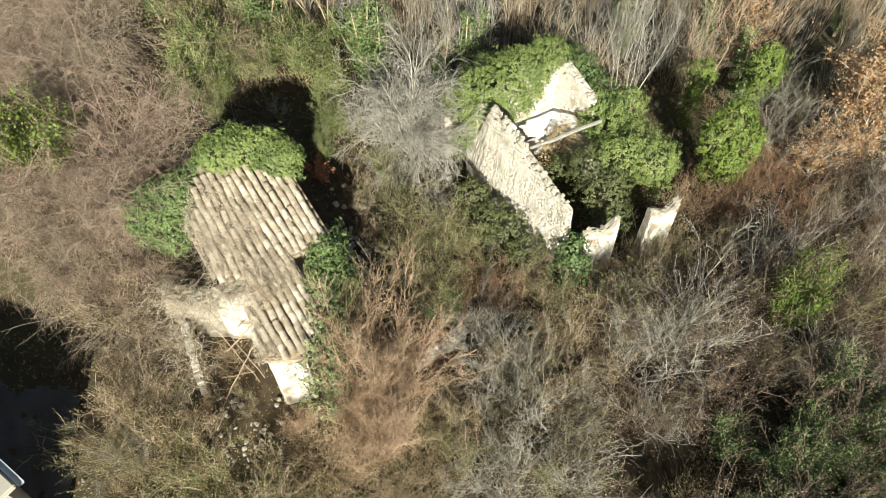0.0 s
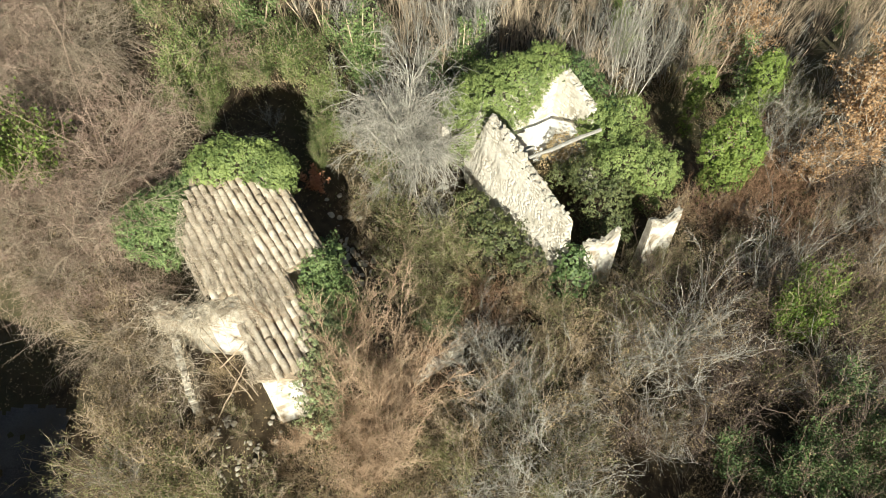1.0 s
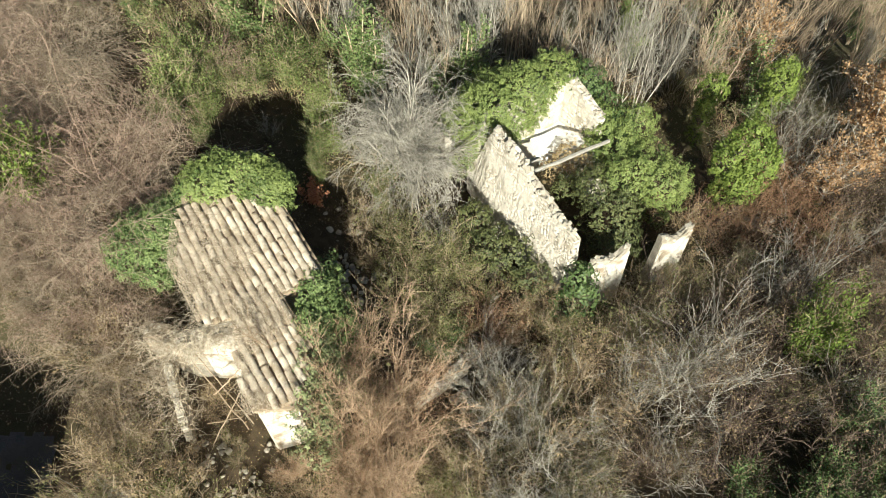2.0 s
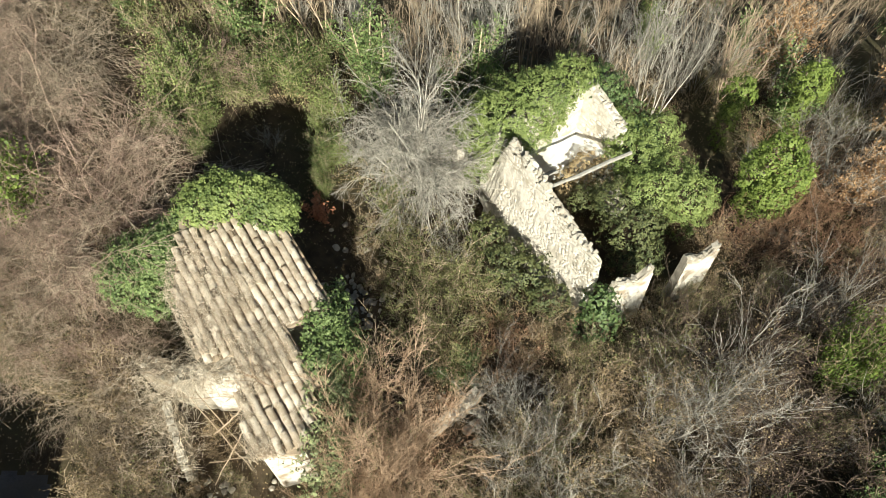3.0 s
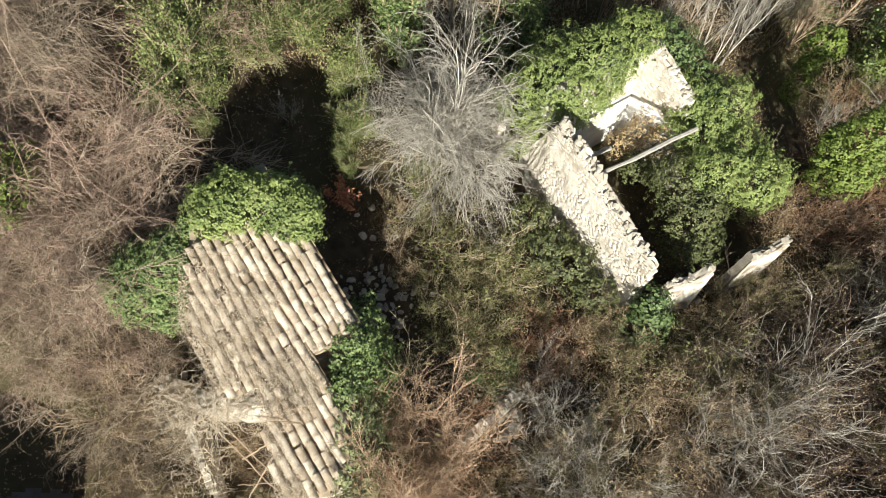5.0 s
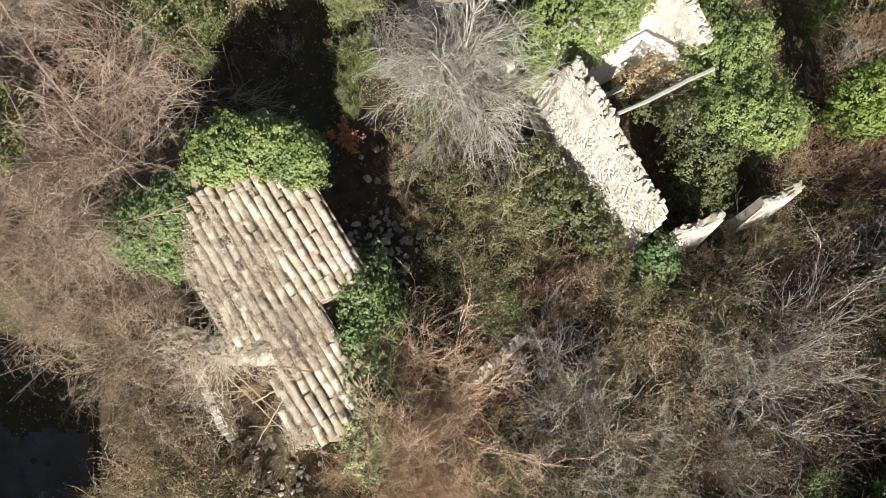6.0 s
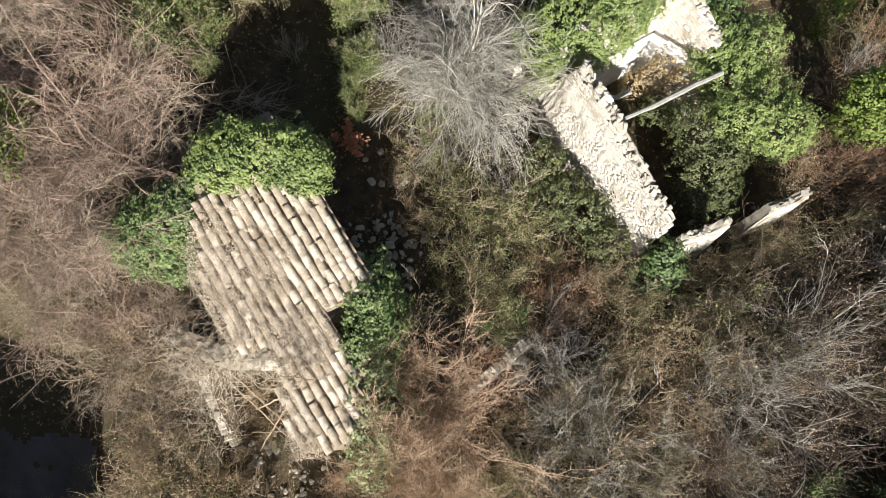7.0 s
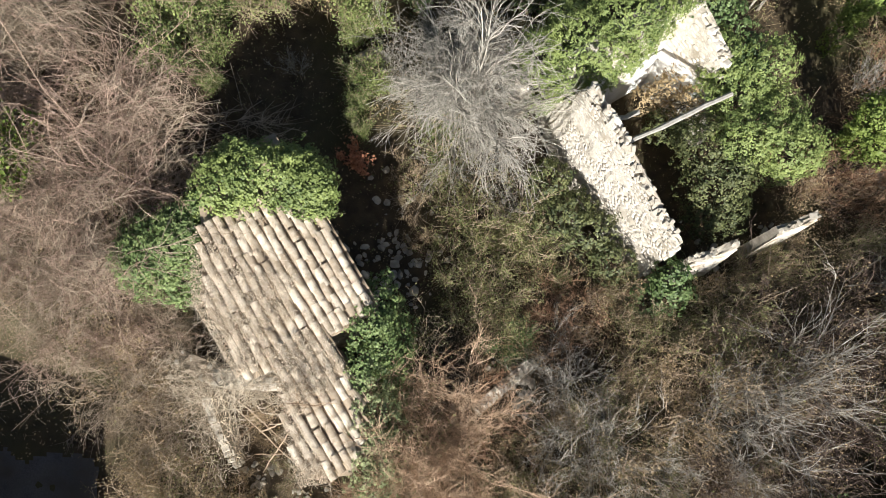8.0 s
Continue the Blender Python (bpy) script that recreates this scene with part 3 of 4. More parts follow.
    for k, (p, q, r) in enumerate((((-6.62, 8.62, 2.4), (-5.1, 7.15, 1.3), 0.026), ((-6.5, 8.75, 2.5), (-5.0, 7.35, 1.2), 0.024), ((-6.1, 8.0, 1.6), (-5.25, 8.3, 2.5), 0.035), ((-6.3, 7.45, 1.0), (-5.3, 7.5, 1.3), 0.026), ((-6.2, 7.0, 0.6), (-5.3, 8.1, 1.8), 0.03))):
        beam("fallen_pole", annex, p, q, r * 0.55, "thin pale fallen pole", M_BARK_BROWN)


build_house()


# ---------------------------------------------------------------- low building whose shadow fills the corner
def build_outbuilding():
    house = thing("outbuilding", pose(0, 0, 0), "low rendered outbuilding with a metal gutter along its eaves", "building")
    cx, cy, cz = -9.45, 3.78, 3.3
    ax = Vector((-0.83, 0.56, 0)).normalized()
    ay = Vector((-0.56, -0.83, 0)).normalized()
    base = Matrix((ax, ay, Vector((0, 0, 1)))).transposed().to_4x4()
    base.translation = (cx, cy, 0)
    def block(name, x0, x1, y0, y1, z0, z1, material, label="", bevel=0.02):
        bm = bmesh.new()
        bmesh.ops.create_cube(bm, size=1)
        for v in bm.verts:
            v.co = Vector((mix(x0, x1, v.co.x + 0.5), mix(y0, y1, v.co.y + 0.5), mix(z0, z1, v.co.z + 0.5)))
        bmesh.ops.bevel(bm, geom=bm.edges[:], offset=bevel, segments=2, affect="EDGES")
        return part(name, bm_mesh(name, bm, material), house, label, base)
    block("wall", 0.3, 14, 0.35, 6, -1.5, cz - 0.16, M_RENDER, "cream rendered wall")
    block("roof_slab", 0, 14.3, 0.1, 6.3, cz - 0.15, cz, M_RENDER, "pale roof edge in the sun", 0.03)
    n = 9
    bm = bmesh.new()
    rings = []
    for x in np.linspace(-0.05, 14.3, 24):
        ring = []
        for r in (0.075, 0.068):
            for i in range(n):
                a = math.pi + math.pi * i / (n - 1)
                ring.append(bm.verts.new((x, 0.0 + math.cos(a) * r, cz - 0.05 + math.sin(a) * r)))
        rings.append(ring)
    for p, q in zip(rings, rings[1:]):
        for i in list(range(n - 1)) + list(range(n, 2 * n - 1)):
            bm.faces.new((p[i], p[i + 1], q[i + 1], q[i]))
        bm.faces.new((p[0], q[0], q[n], p[n]))
        bm.faces.new((p[n - 1], q[n - 1], q[2 * n - 1], p[2 * n - 1]))
    bmesh.ops.recalc_face_normals(bm, faces=bm.faces[:])
    part("gutter", bm_mesh("gutter", bm, M_METAL, True), house, "grey metal gutter", base)


build_outbuilding()


# ---------------------------------------------------------------- ivy
def ivy(label, blobs, count, size, material, seed, name="ivy", category="ivy"):
    """A lumpy mass of leaves over overlapping rounded lobes (x, y, z, rx, ry, rz), on a tangle of stems."""
    rng = np.random.default_rng(seed)
    B = np.array(blobs, dtype=float)
    base = (B[0, 0], B[0, 1], B[:, 2].min())
    root = thing(name, pose(*base), label, category)
    area = (B[:, 3] * B[:, 4] + B[:, 3] * B[:, 5] + B[:, 4] * B[:, 5])
    per, n = 11, count * 2 // 11
    pick = rng.choice(len(B), n, p=area / area.sum())
    d = unit(rng.normal(size=(n, 3)))
    d[:, 2] = np.abs(d[:, 2]) * np.where(rng.random(n) < 0.75, 1, -1)
    lump = np.array([noise.noise(Vector(tuple(B[k, :3] * 1.3 + e * 2.4))) + 0.9 * noise.noise(Vector(tuple(B[k, :3] * 2.7 + e * 5.5))) for k, e in zip(pick, d)])
    rad = (1 + 0.30 * lump) * np.where(rng.random(n) < 0.75, rng.uniform(0.9, 1.1, n), rng.uniform(0.7, 0.95, n))
    rad *= np.where(rng.random(n) < 0.05, rng.uniform(1.0, 1.22, n), 1.0)
    C = B[pick, :3] + d * B[pick, 3:] * rad[:, None]
    out = unit(d / B[pick, 3:])
    # each clump is a tuft of leaves that turn away from its middle
    tuft = unit(rng.normal(size=(n, per, 3)) + out[:, None] * 0.8) * (rng.random((n, per, 1)) ** 0.4) * (rng.uniform(0.07, 0.15, n) * (size / 0.055))[:, None, None]
    P = (C[:, None] + tuft).reshape(-1, 3)
    nrm = (out[:, None] * 0.8 + unit(tuft) * 0.6).reshape(-1, 3)
    keep = np.ones(len(P), bool)
    for b in B:
        keep &= (((P - b[:3]) / (b[3:] * 0.72)) ** 2).sum(1) > 1
    gz = np.array([ground_z(p[0], p[1]) for p in P])
    keep &= P[:, 2] > gz + 0.02
    P, nrm = P[keep][:count], nrm[keep][:count]
    v, f = leaf_arrays(rng, P - np.array(base), nrm + rng.normal(size=P.shape) * 0.25 + np.array([0, -0.35, 0.25]), size * 1.25, 0.4)
    part("foliage", raw_mesh("foliage", v, f, material), root)
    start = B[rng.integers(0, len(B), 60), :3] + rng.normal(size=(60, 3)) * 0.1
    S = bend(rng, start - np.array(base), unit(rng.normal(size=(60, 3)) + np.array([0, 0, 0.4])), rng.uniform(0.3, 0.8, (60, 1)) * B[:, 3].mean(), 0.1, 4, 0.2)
    tagged(part("stem_tangle", tube_mesh("stem_tangle", [(S, taper(S, 0.014, 0.005), 3)], M_IVY_WOOD_AND_HOLES), root, "woody ivy stems"), kind="stuff")
    return root


ivy("bright green ivy heaped over the top of the tiled roof", [(-6.05, 13.65, 3.95, 1.15, 0.72, 0.62), (-6.8, 13.4, 3.9, 0.75, 0.65, 0.55), (-5.15, 13.5, 3.7, 0.68, 0.65, 0.58), (-6.5, 14.0, 3.5, 0.95, 0.6, 0.65), (-5.45, 14.0, 3.3, 0.75, 0.55, 0.65), (-4.85, 13.15, 3.45, 0.42, 0.45, 0.45)], 24000, 0.054, M_IVY, 51)
ivy("dark green ivy hanging down the side of the house", [(-8.45, 12.15, 3.1, 0.8, 0.8, 0.75), (-7.85, 12.55, 3.45, 0.55, 0.55, 0.6), (-8.85, 11.75, 2.85, 0.65, 0.7, 0.8), (-7.95, 12.1, 3.4, 0.45, 0.6, 0.55), (-8.2, 11.5, 2.6, 0.55, 0.65, 0.8), (-7.7, 12.3, 3.6, 0.3, 0.5, 0.4), (-7.5, 12.95, 3.7, 0.35, 0.35, 0.35)], 20000, 0.053, M_IVY_BLUE, 52)
ivy("dusty green ivy climbing the side wall up to the eaves", [(-3.3, 11.0, 2.5, 0.38, 0.7, 0.6), (-3.25, 10.1, 2.5, 0.4, 0.7, 0.65), (-3.45, 10.5, 2.8, 0.45, 0.5, 0.5), (-3.75, 10.3, 2.9, 0.3, 0.4, 0.3), (-3.6, 9.6, 2.75, 0.35, 0.55, 0.4), (-3.0, 10.0, 1.2, 0.5, 1.2, 1.1)], 11000, 0.054, M_IVY_BLUE, 53)
ivy("dusty green ivy mixed with dry twigs along the broken eaves", [(-3.3, 9.2, 2.5, 0.42, 0.7, 0.7), (-3.25, 8.4, 2.4, 0.5, 0.65, 0.7), (-3.35, 7.6, 2.1, 0.5, 0.6, 0.7), (-3.45, 7.1, 2.1, 0.45, 0.55, 0.65), (-3.3, 6.6, 1.3, 0.45, 0.4, 0.6), (-3.5, 8.7, 2.6, 0.32, 0.5, 0.36), (-3.55, 7.8, 2.4, 0.32, 0.45, 0.34), (-3.05, 8.8, 1.2, 0.5, 1.0, 1.0), (-3.1, 7.4, 0.9, 0.5, 0.9, 0.9)], 6000, 0.052, M_IVY_PALE, 60)
ivy("thick yellow-green ivy blanketing the corner of the ruin", [(2.9, 18.9, 3.1, 1.1, 0.8, 0.65), (1.7, 18.3, 2.6, 1.1, 0.9, 0.8), (0.9, 18.0, 2.0, 0.9, 0.9, 0.9), (3.8, 19.6, 3.1, 0.9, 0.7, 0.6), (2.4, 17.95, 2.3, 0.75, 0.5, 0.95), (3.0, 18.4, 2.5, 0.6, 0.5, 0.8), (3.5, 18.75, 2.85, 0.5, 0.45, 0.55), (3.95, 19.1, 3.15, 0.35, 0.35, 0.3), (2.75, 18.1, 1.9, 0.5, 0.35, 0.6), (2.15, 17.65, 1.9, 0.5, 0.4, 0.7), (3.3, 18.5, 2.25, 0.4, 0.3, 0.6), (1.3, 17.6, 2.0, 0.65, 0.55, 0.8), (0.6, 17.6, 1.0, 0.7, 0.6, 0.9), (2.4, 19.4, 2.0, 1.6, 0.7, 1.3), (0.5, 18.4, 0.9, 0.8, 0.8, 1.2)], 52000, 0.044, M_IVY, 54)
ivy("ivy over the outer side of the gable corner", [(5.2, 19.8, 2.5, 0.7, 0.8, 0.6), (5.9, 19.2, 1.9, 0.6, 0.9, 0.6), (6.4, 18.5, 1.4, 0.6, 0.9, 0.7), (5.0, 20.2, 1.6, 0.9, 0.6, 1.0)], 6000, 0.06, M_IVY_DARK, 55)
ivy("green ivy mounded over the fallen wall", [(6.3, 17.6, 1.3, 0.9, 0.9, 0.75), (5.75, 17.9, 1.6, 0.4, 0.5, 0.7), (5.5, 18.7, 1.9, 0.25, 0.4, 0.6), (6.9, 18.3, 1.7, 0.7, 0.8, 0.8), (5.75, 18.5, 1.9, 0.35, 0.6, 0.5), (7.1, 16.8, 1.2, 0.9, 0.9, 0.8), (7.6, 16.0, 1.1, 0.8, 0.8, 0.9), (6.5, 16.4, 1.2, 0.9, 0.9, 0.75), (5.7, 18.0, 1.2, 0.55, 0.6, 0.7), (7.9, 16.4, 0.2, 0.7, 0.9, 1.2)], 28000, 0.05, M_IVY, 56)
ivy("dull evergreen bush filling the room of the ruin", [(5.6, 16.2, 0.6, 0.85, 0.95, 0.8), (5.1, 16.8, 0.2, 0.45, 0.5, 0.6), (5.8, 15.2, 0.2, 0.9, 0.8, 0.9), (5.75, 14.5, -0.5, 0.6, 0.6, 0.7), (6.3, 14.6, -0.3, 0.6, 0.6, 0.7), (6.2, 15.6, 0.6, 0.7, 0.7, 0.7), (4.7, 17.4, -0.6, 0.5, 0.5, 0.6)], 13000, 0.052, M_BUSH, 57, "evergreen_bush", "bush")
ivy("heap of brown withered creeper slumped against the plastered wall", [(4.75, 18.35, -0.1, 0.55, 0.45, 0.85), (5.2, 17.8, 0.2, 0.45, 0.45, 0.8), (4.2, 18.3, -0.7, 0.5, 0.4, 0.6)], 4500, 0.045, M_MIXED, 63, "withered_creeper", "creeper")
ivy("tall bush of bright yellow-green leaves among bare shrubs", [(10.5, 17.0, -0.5, 0.5, 0.5, 1.2), (10.5, 16.9, 2.0, 0.65, 0.6, 1.0), (10.95, 16.6, 1.4, 0.6, 0.6, 0.9), (10.15, 17.1, 1.1, 0.55, 0.55, 0.8), (10.7, 16.5, 0.5, 0.6, 0.5, 0.8)], 11000, 0.066, M_LEAF, 64, "leafy_bush", "bush")
ivy("slender bush of bright yellow-green leaves among saplings", [(10.6, 21.0, -0.5, 0.35, 0.35, 1.3), (10.6, 21.0, 1.1, 0.5, 0.45, 0.65)], 3500, 0.066, M_LEAF, 65, "leafy_bush", "bush")
ivy("upright bush of yellow-green leaves on the wooded slope", [(13.2, 21.2, -0.4, 0.4, 0.4, 1.4), (13.2, 21.2, 1.5, 0.6, 0.55, 0.8), (13.6, 21.5, 0.9, 0.5, 0.5, 0.6)], 5000, 0.066, M_LEAF, 66, "leafy_bush", "bush")
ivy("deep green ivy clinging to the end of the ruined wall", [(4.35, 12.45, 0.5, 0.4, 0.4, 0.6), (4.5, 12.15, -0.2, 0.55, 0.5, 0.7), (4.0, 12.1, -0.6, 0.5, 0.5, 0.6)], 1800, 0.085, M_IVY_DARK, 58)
# The duller leaf material stands in for shade lying on this bush.
ivy("dark bush at the foot of the stone wall, its shade put into the leaf colour", [(1.7, 14.4, -0.2, 0.75, 0.7, 0.7), (2.3, 13.8, -0.2, 0.75, 0.65, 0.75), (1.2, 14.2, -0.1, 0.6, 0.6, 0.6), (2.95, 13.0, -0.35, 0.65, 0.6, 0.7), (1.1, 15.3, 0.0, 0.6, 0.7, 0.7)], 8000, 0.06, M_BUSH, 59, "evergreen_bush", "bush")


# ---------------------------------------------------------------- plants
def stems_from(rng, n, r, length, lean, droop, k, wiggle=0.1):
    a = rng.uniform(0, 2 * np.pi, n)
    q = np.sqrt(rng.random(n)) * r
    start = np.stack([np.cos(a) * q, np.sin(a) * q, np.full(n, -0.1)], 1)
    d = unit(np.stack([np.cos(a) * lean * rng.uniform(0.3, 1.2, n), np.sin(a) * lean * rng.uniform(0.3, 1.2, n), np.ones(n)], 1) + rng.normal(size=(n, 3)) * 0.12)
    return bend(rng, start, d, (length * rng.uniform(0.6, 1.15, n))[:, None], droop, k, wiggle)


def plant_parts(kind, variant):
    """Meshes of one plant of about unit size: list of (part name, mesh)."""
    rng = np.random.default_rng(1000 + 17 * variant + sum(map(ord, kind)) * 31)
    out = []
    def wood(sets, material, name="branchwork"):
        out.append((name, tube_mesh(name, sets, material)))
    def leaves(P, size, material, up=0.5):
        n = rng.normal(size=P.shape) + np.array([0, -0.2, up])
        v, f = leaf_arrays(rng, P, n, size)
        out.append(("foliage", raw_mesh("foliage", v, f, material)))
    if kind == "vine":
        bark = M_VINE_RED if variant % 2 else M_VINE
        S = stems_from(rng, 26, 0.8, 2.9, 0.75, 0.5, 7, 0.28)
        A = grow(rng, S, 170, 0.25, 0.95, 0.9, 0.5, 0.1, 0.6, 4, 0.45)
        T = grow(rng, A, 1150, 0.1, 1.0, 0.38, 0.6, 0.1, 0.5, 3, 0.45)
        wood([(S, taper(S, 0.009, 0.005), 3)], bark)
        wood([(A, taper(A, 0.0056, 0.0036), 3), (T, taper(T, 0.0042, 0.0026), 3)], bark, "crown")
    elif kind == "grey":
        S = stems_from(rng, 12, 0.22, 2.3, 0.5, 0.02, 7, 0.2)
        A = grow(rng, S, 85, 0.25, 0.95, 0.8, 0.4, 0.3, -0.05, 4, 0.3)
        T = grow(rng, A, 480, 0.15, 1.0, 0.36, 0.5, 0.2, 0.0, 3, 0.3)
        wood([(S, taper(S, 0.013, 0.006), 3)], M_BARK_GREY)
        wood([(A, taper(A, 0.0062, 0.004), 3), (T, taper(T, 0.0038, 0.0026), 3)], M_BARK_GREY, "crown")
    elif kind == "brownshrub":
        S = stems_from(rng, 14, 0.35, 1.9, 0.5, 0.05, 6, 0.22)
        A = grow(rng, S, 75, 0.2, 0.95, 0.7, 0.45, 0.25, 0.05, 4, 0.3)
        T = grow(rng, A, 260, 0.15, 1.0, 0.36, 0.5, 0.15, 0.0, 3, 0.3)
        wood([(S, taper(S, 0.009, 0.005), 3)], M_BARK_BROWN)
        wood([(A, taper(A, 0.007, 0.0045), 3), (T, taper(T, 0.0048, 0.003), 3)], M_BARK_BROWN, "crown")
        leaves(along(rng, T, 1100) + rng.normal(size=(1100, 3)) * 0.08, 0.05, M_MIXED if variant % 2 else M_OLIVE)
    elif kind == "dark":
        S = stems_from(rng, 14, 0.35, 2.1, 0.5, 0.05, 6, 0.22)
        A = grow(rng, S, 75, 0.2, 0.95, 0.7, 0.45, 0.25, 0.05, 4, 0.3)
        T = grow(rng, A, 330, 0.15, 1.0, 0.38, 0.5, 0.15, 0.0, 3, 0.3)
        wood([(S, taper(S, 0.012, 0.006), 3)], M_BARK_DARK)
        wood([(A, taper(A, 0.007, 0.0045), 3), (T, taper(T, 0.0048, 0.003), 3)], M_BARK_DARK, "crown")
        leaves(along(rng, T, 350) + rng.normal(size=(350, 3)) * 0.08, 0.048, M_MIXED)
    elif kind == "tan":
        S = stems_from(rng, 18, 0.3, 2.3, 0.35, 0.02, 7, 0.15)
        A = grow(rng, S, 170, 0.15, 0.95, 0.6, 0.4, 0.4, 0.05, 4, 0.25)
        T = grow(rng, A, 1700, 0.1, 1.0, 0.3, 0.5, 0.3, 0.05, 3, 0.3)
        wood([(S, taper(S, 0.0055, 0.0035), 3)], M_TAN)
        wood([(A, taper(A, 0.0042, 0.003), 3), (T, taper(T, 0.0034, 0.0022), 3)], M_TAN, "crown")
    elif kind == "fountain":
        S = stems_from(rng, 1, 0.02, 1.7, 0.1, 0.0, 5, 0.05)
        B = grow(rng, S, 34, 0.35, 1.0, 2.4, 0.6, 0.42, 0.06, 8, 0.18)
        A = grow(rng, B, 240, 0.2, 1.0, 1.2, 0.36, 0.08, 0.3, 6, 0.25)
        T = grow(rng, A, 1800, 0.1, 1.0, 0.7, 0.4, -0.02, 0.4, 4, 0.3)
        F = grow(rng, T, 3000, 0.1, 1.0, 0.38, 0.4, -0.08, 0.3, 3, 0.3)
        wood([(S, taper(S, 0.11, 0.07), 8)], M_BARK_GREY, "trunk")
        wood([(B, taper(B, 0.034, 0.012), 5), (A, taper(A, 0.014, 0.006), 3)], M_BARK_GREY, "limb_work")
        wood([(T, taper(T, 0.0065, 0.004), 3), (F, taper(F, 0.0045, 0.003), 3)], M_BARK_GREY, "crown")
    elif kind == "sapling":
        S = stems_from(rng, 5, 0.4, 4.2, 0.2, 0.0, 6, 0.06)
        A = grow(rng, S, 75, 0.25, 1.0, 1.1, 0.42, 0.35, 0.0, 4, 0.25)
        T = grow(rng, A, 330, 0.1, 1.0, 0.5, 0.48, 0.15, 0.0, 3, 0.3)
        bark = M_BARK_GREY if variant % 2 else M_BARK_BROWN
        wood([(S, taper(S, 0.035, 0.012), 4)], bark, "trunk")
        wood([(A, taper(A, 0.010, 0.005), 3), (T, taper(T, 0.0065, 0.0035), 3)], bark, "crown")
    elif kind == "rust":
        S = stems_from(rng, 50, 0.6, 1.6, 0.5, 0.2, 6, 0.25)
        T = grow(rng, S, 330, 0.2, 1.0, 0.5, 0.45, 0.1, 0.15, 3, 0.35)
        wood([(S, taper(S, 0.0055, 0.0038), 3)], M_RUST)
        wood([(T, taper(T, 0.006, 0.0035), 3)], M_RUST, "crown")
        leaves(along(rng, T, 260), 0.055, M_RUST)
    elif kind == "hay":
        S = stems_from(rng, 210, 0.75, 1.05, 0.65, 0.4, 4, 0.25)
        T = grow(rng, S, 170, 0.2, 1.0, 0.35, 0.45, 0.0, 0.3, 3, 0.35)
        wood([(S, taper(S, 0.0065, 0.0035), 3)], M_HAY)
        wood([(T, taper(T, 0.0055, 0.0035), 3)], M_HAY, "crown")
    elif kind == "olive":
        S = stems_from(rng, 14, 0.4, 2.0, 0.5, 0.08, 6, 0.2)
        A = grow(rng, S, 100, 0.2, 1.0, 0.7, 0.45, 0.2, 0.05, 4, 0.3)
        T = grow(rng, A, 240, 0.2, 1.0, 0.4, 0.5, 0.1, 0.0, 2)
        wood([(S, taper(S, 0.02, 0.008), 3)], M_BARK_BROWN)
        wood([(A, taper(A, 0.009, 0.005), 3), (T, taper(T, 0.005, 0.003), 3)], M_BARK_BROWN, "crown")
        leaves(along(rng, T, 1900, 0.1, 1.1) + rng.normal(size=(1900, 3)) * 0.08, 0.062, M_OLIVE)
    elif kind in ("green", "evergreen"):
        S = stems_from(rng, 10, 0.25, 1.9, 0.32, 0.02, 5)
        A = grow(rng, S, 90, 0.2, 1.0, 0.7, 0.5, 0.2, 0.05, 4)
        T = grow(rng, A, 170, 0.2, 1.0, 0.35, 0.5, 0.15, 0.0, 2)
        wood([(S, taper(S, 0.02, 0.008), 3), (A, taper(A, 0.009, 0.005), 3), (T, taper(T, 0.005, 0.003), 3)], M_BARK_BROWN)
        leaves(along(rng, A, 3000, 0.1, 1.1) + rng.normal(size=(3000, 3)) * 0.1, 0.075 if kind == "green" else 0.07, M_LEAF if kind == "green" else M_OLIVE_GREEN if variant else M_IVY_DARK)
    elif kind == "ivytree":
        S = stems_from(rng, 3, 0.25, 3.9, 0.12, 0.0, 6, 0.04)
        A = grow(rng, S, 60, 0.2, 1.0, 0.6, 0.6, 0.1, 0.0, 4)
        wood([(S, taper(S, 0.06, 0.02), 5), (A, taper(A, 0.012, 0.005), 3)], M_BARK_BROWN, "trunk")
        P = along(rng, np.concatenate([A]), 2000, 0.0, 1.0) + rng.normal(size=(2000, 3)) * 0.12
        leaves(P, 0.10, M_IVY_BLUE if variant else M_IVY)
    elif kind == "oak":
        S = stems_from(rng, 2, 0.15, 3.0, 0.2, 0.0, 6, 0.06)
        B = grow(rng, S, 14, 0.35, 1.0, 1.8, 0.5, 0.35, 0.0, 5)
        A = grow(rng, B, 110, 0.2, 1.0, 0.9, 0.5, 0.2, 0.0, 4)
        T = grow(rng, A, 420, 0.2, 1.0, 0.4, 0.5, 0.1, 0.05, 3)
        wood([(S, taper(S, 0.09, 0.04), 6)], M_BARK_GREY, "trunk")
        wood([(B, taper(B, 0.035, 0.012), 4), (A, taper(A, 0.012, 0.006), 3), (T, taper(T, 0.006, 0.003), 3)], M_BARK_GREY, "limb_work")
        leaves(along(rng, T, 3600, 0.2, 1.1) + rng.normal(size=(3600, 3)) * 0.07, 0.10, M_OAK)
    elif kind == "orange":
        S = stems_from(rng, 8, 0.12, 0.95, 0.45, 0.0, 4)
        T = grow(rng, S, 60, 0.3, 1.0, 0.35, 0.5, 0.2, 0.0, 3)
        wood([(S, taper(S, 0.012, 0.006), 3), (T, taper(T, 0.006, 0.003), 3)], M_BARK_BROWN)
        leaves(along(rng, T, 900, 0.2, 1.1) + rng.normal(size=(900, 3)) * 0.06, 0.085, M_ORANGE)
    return out


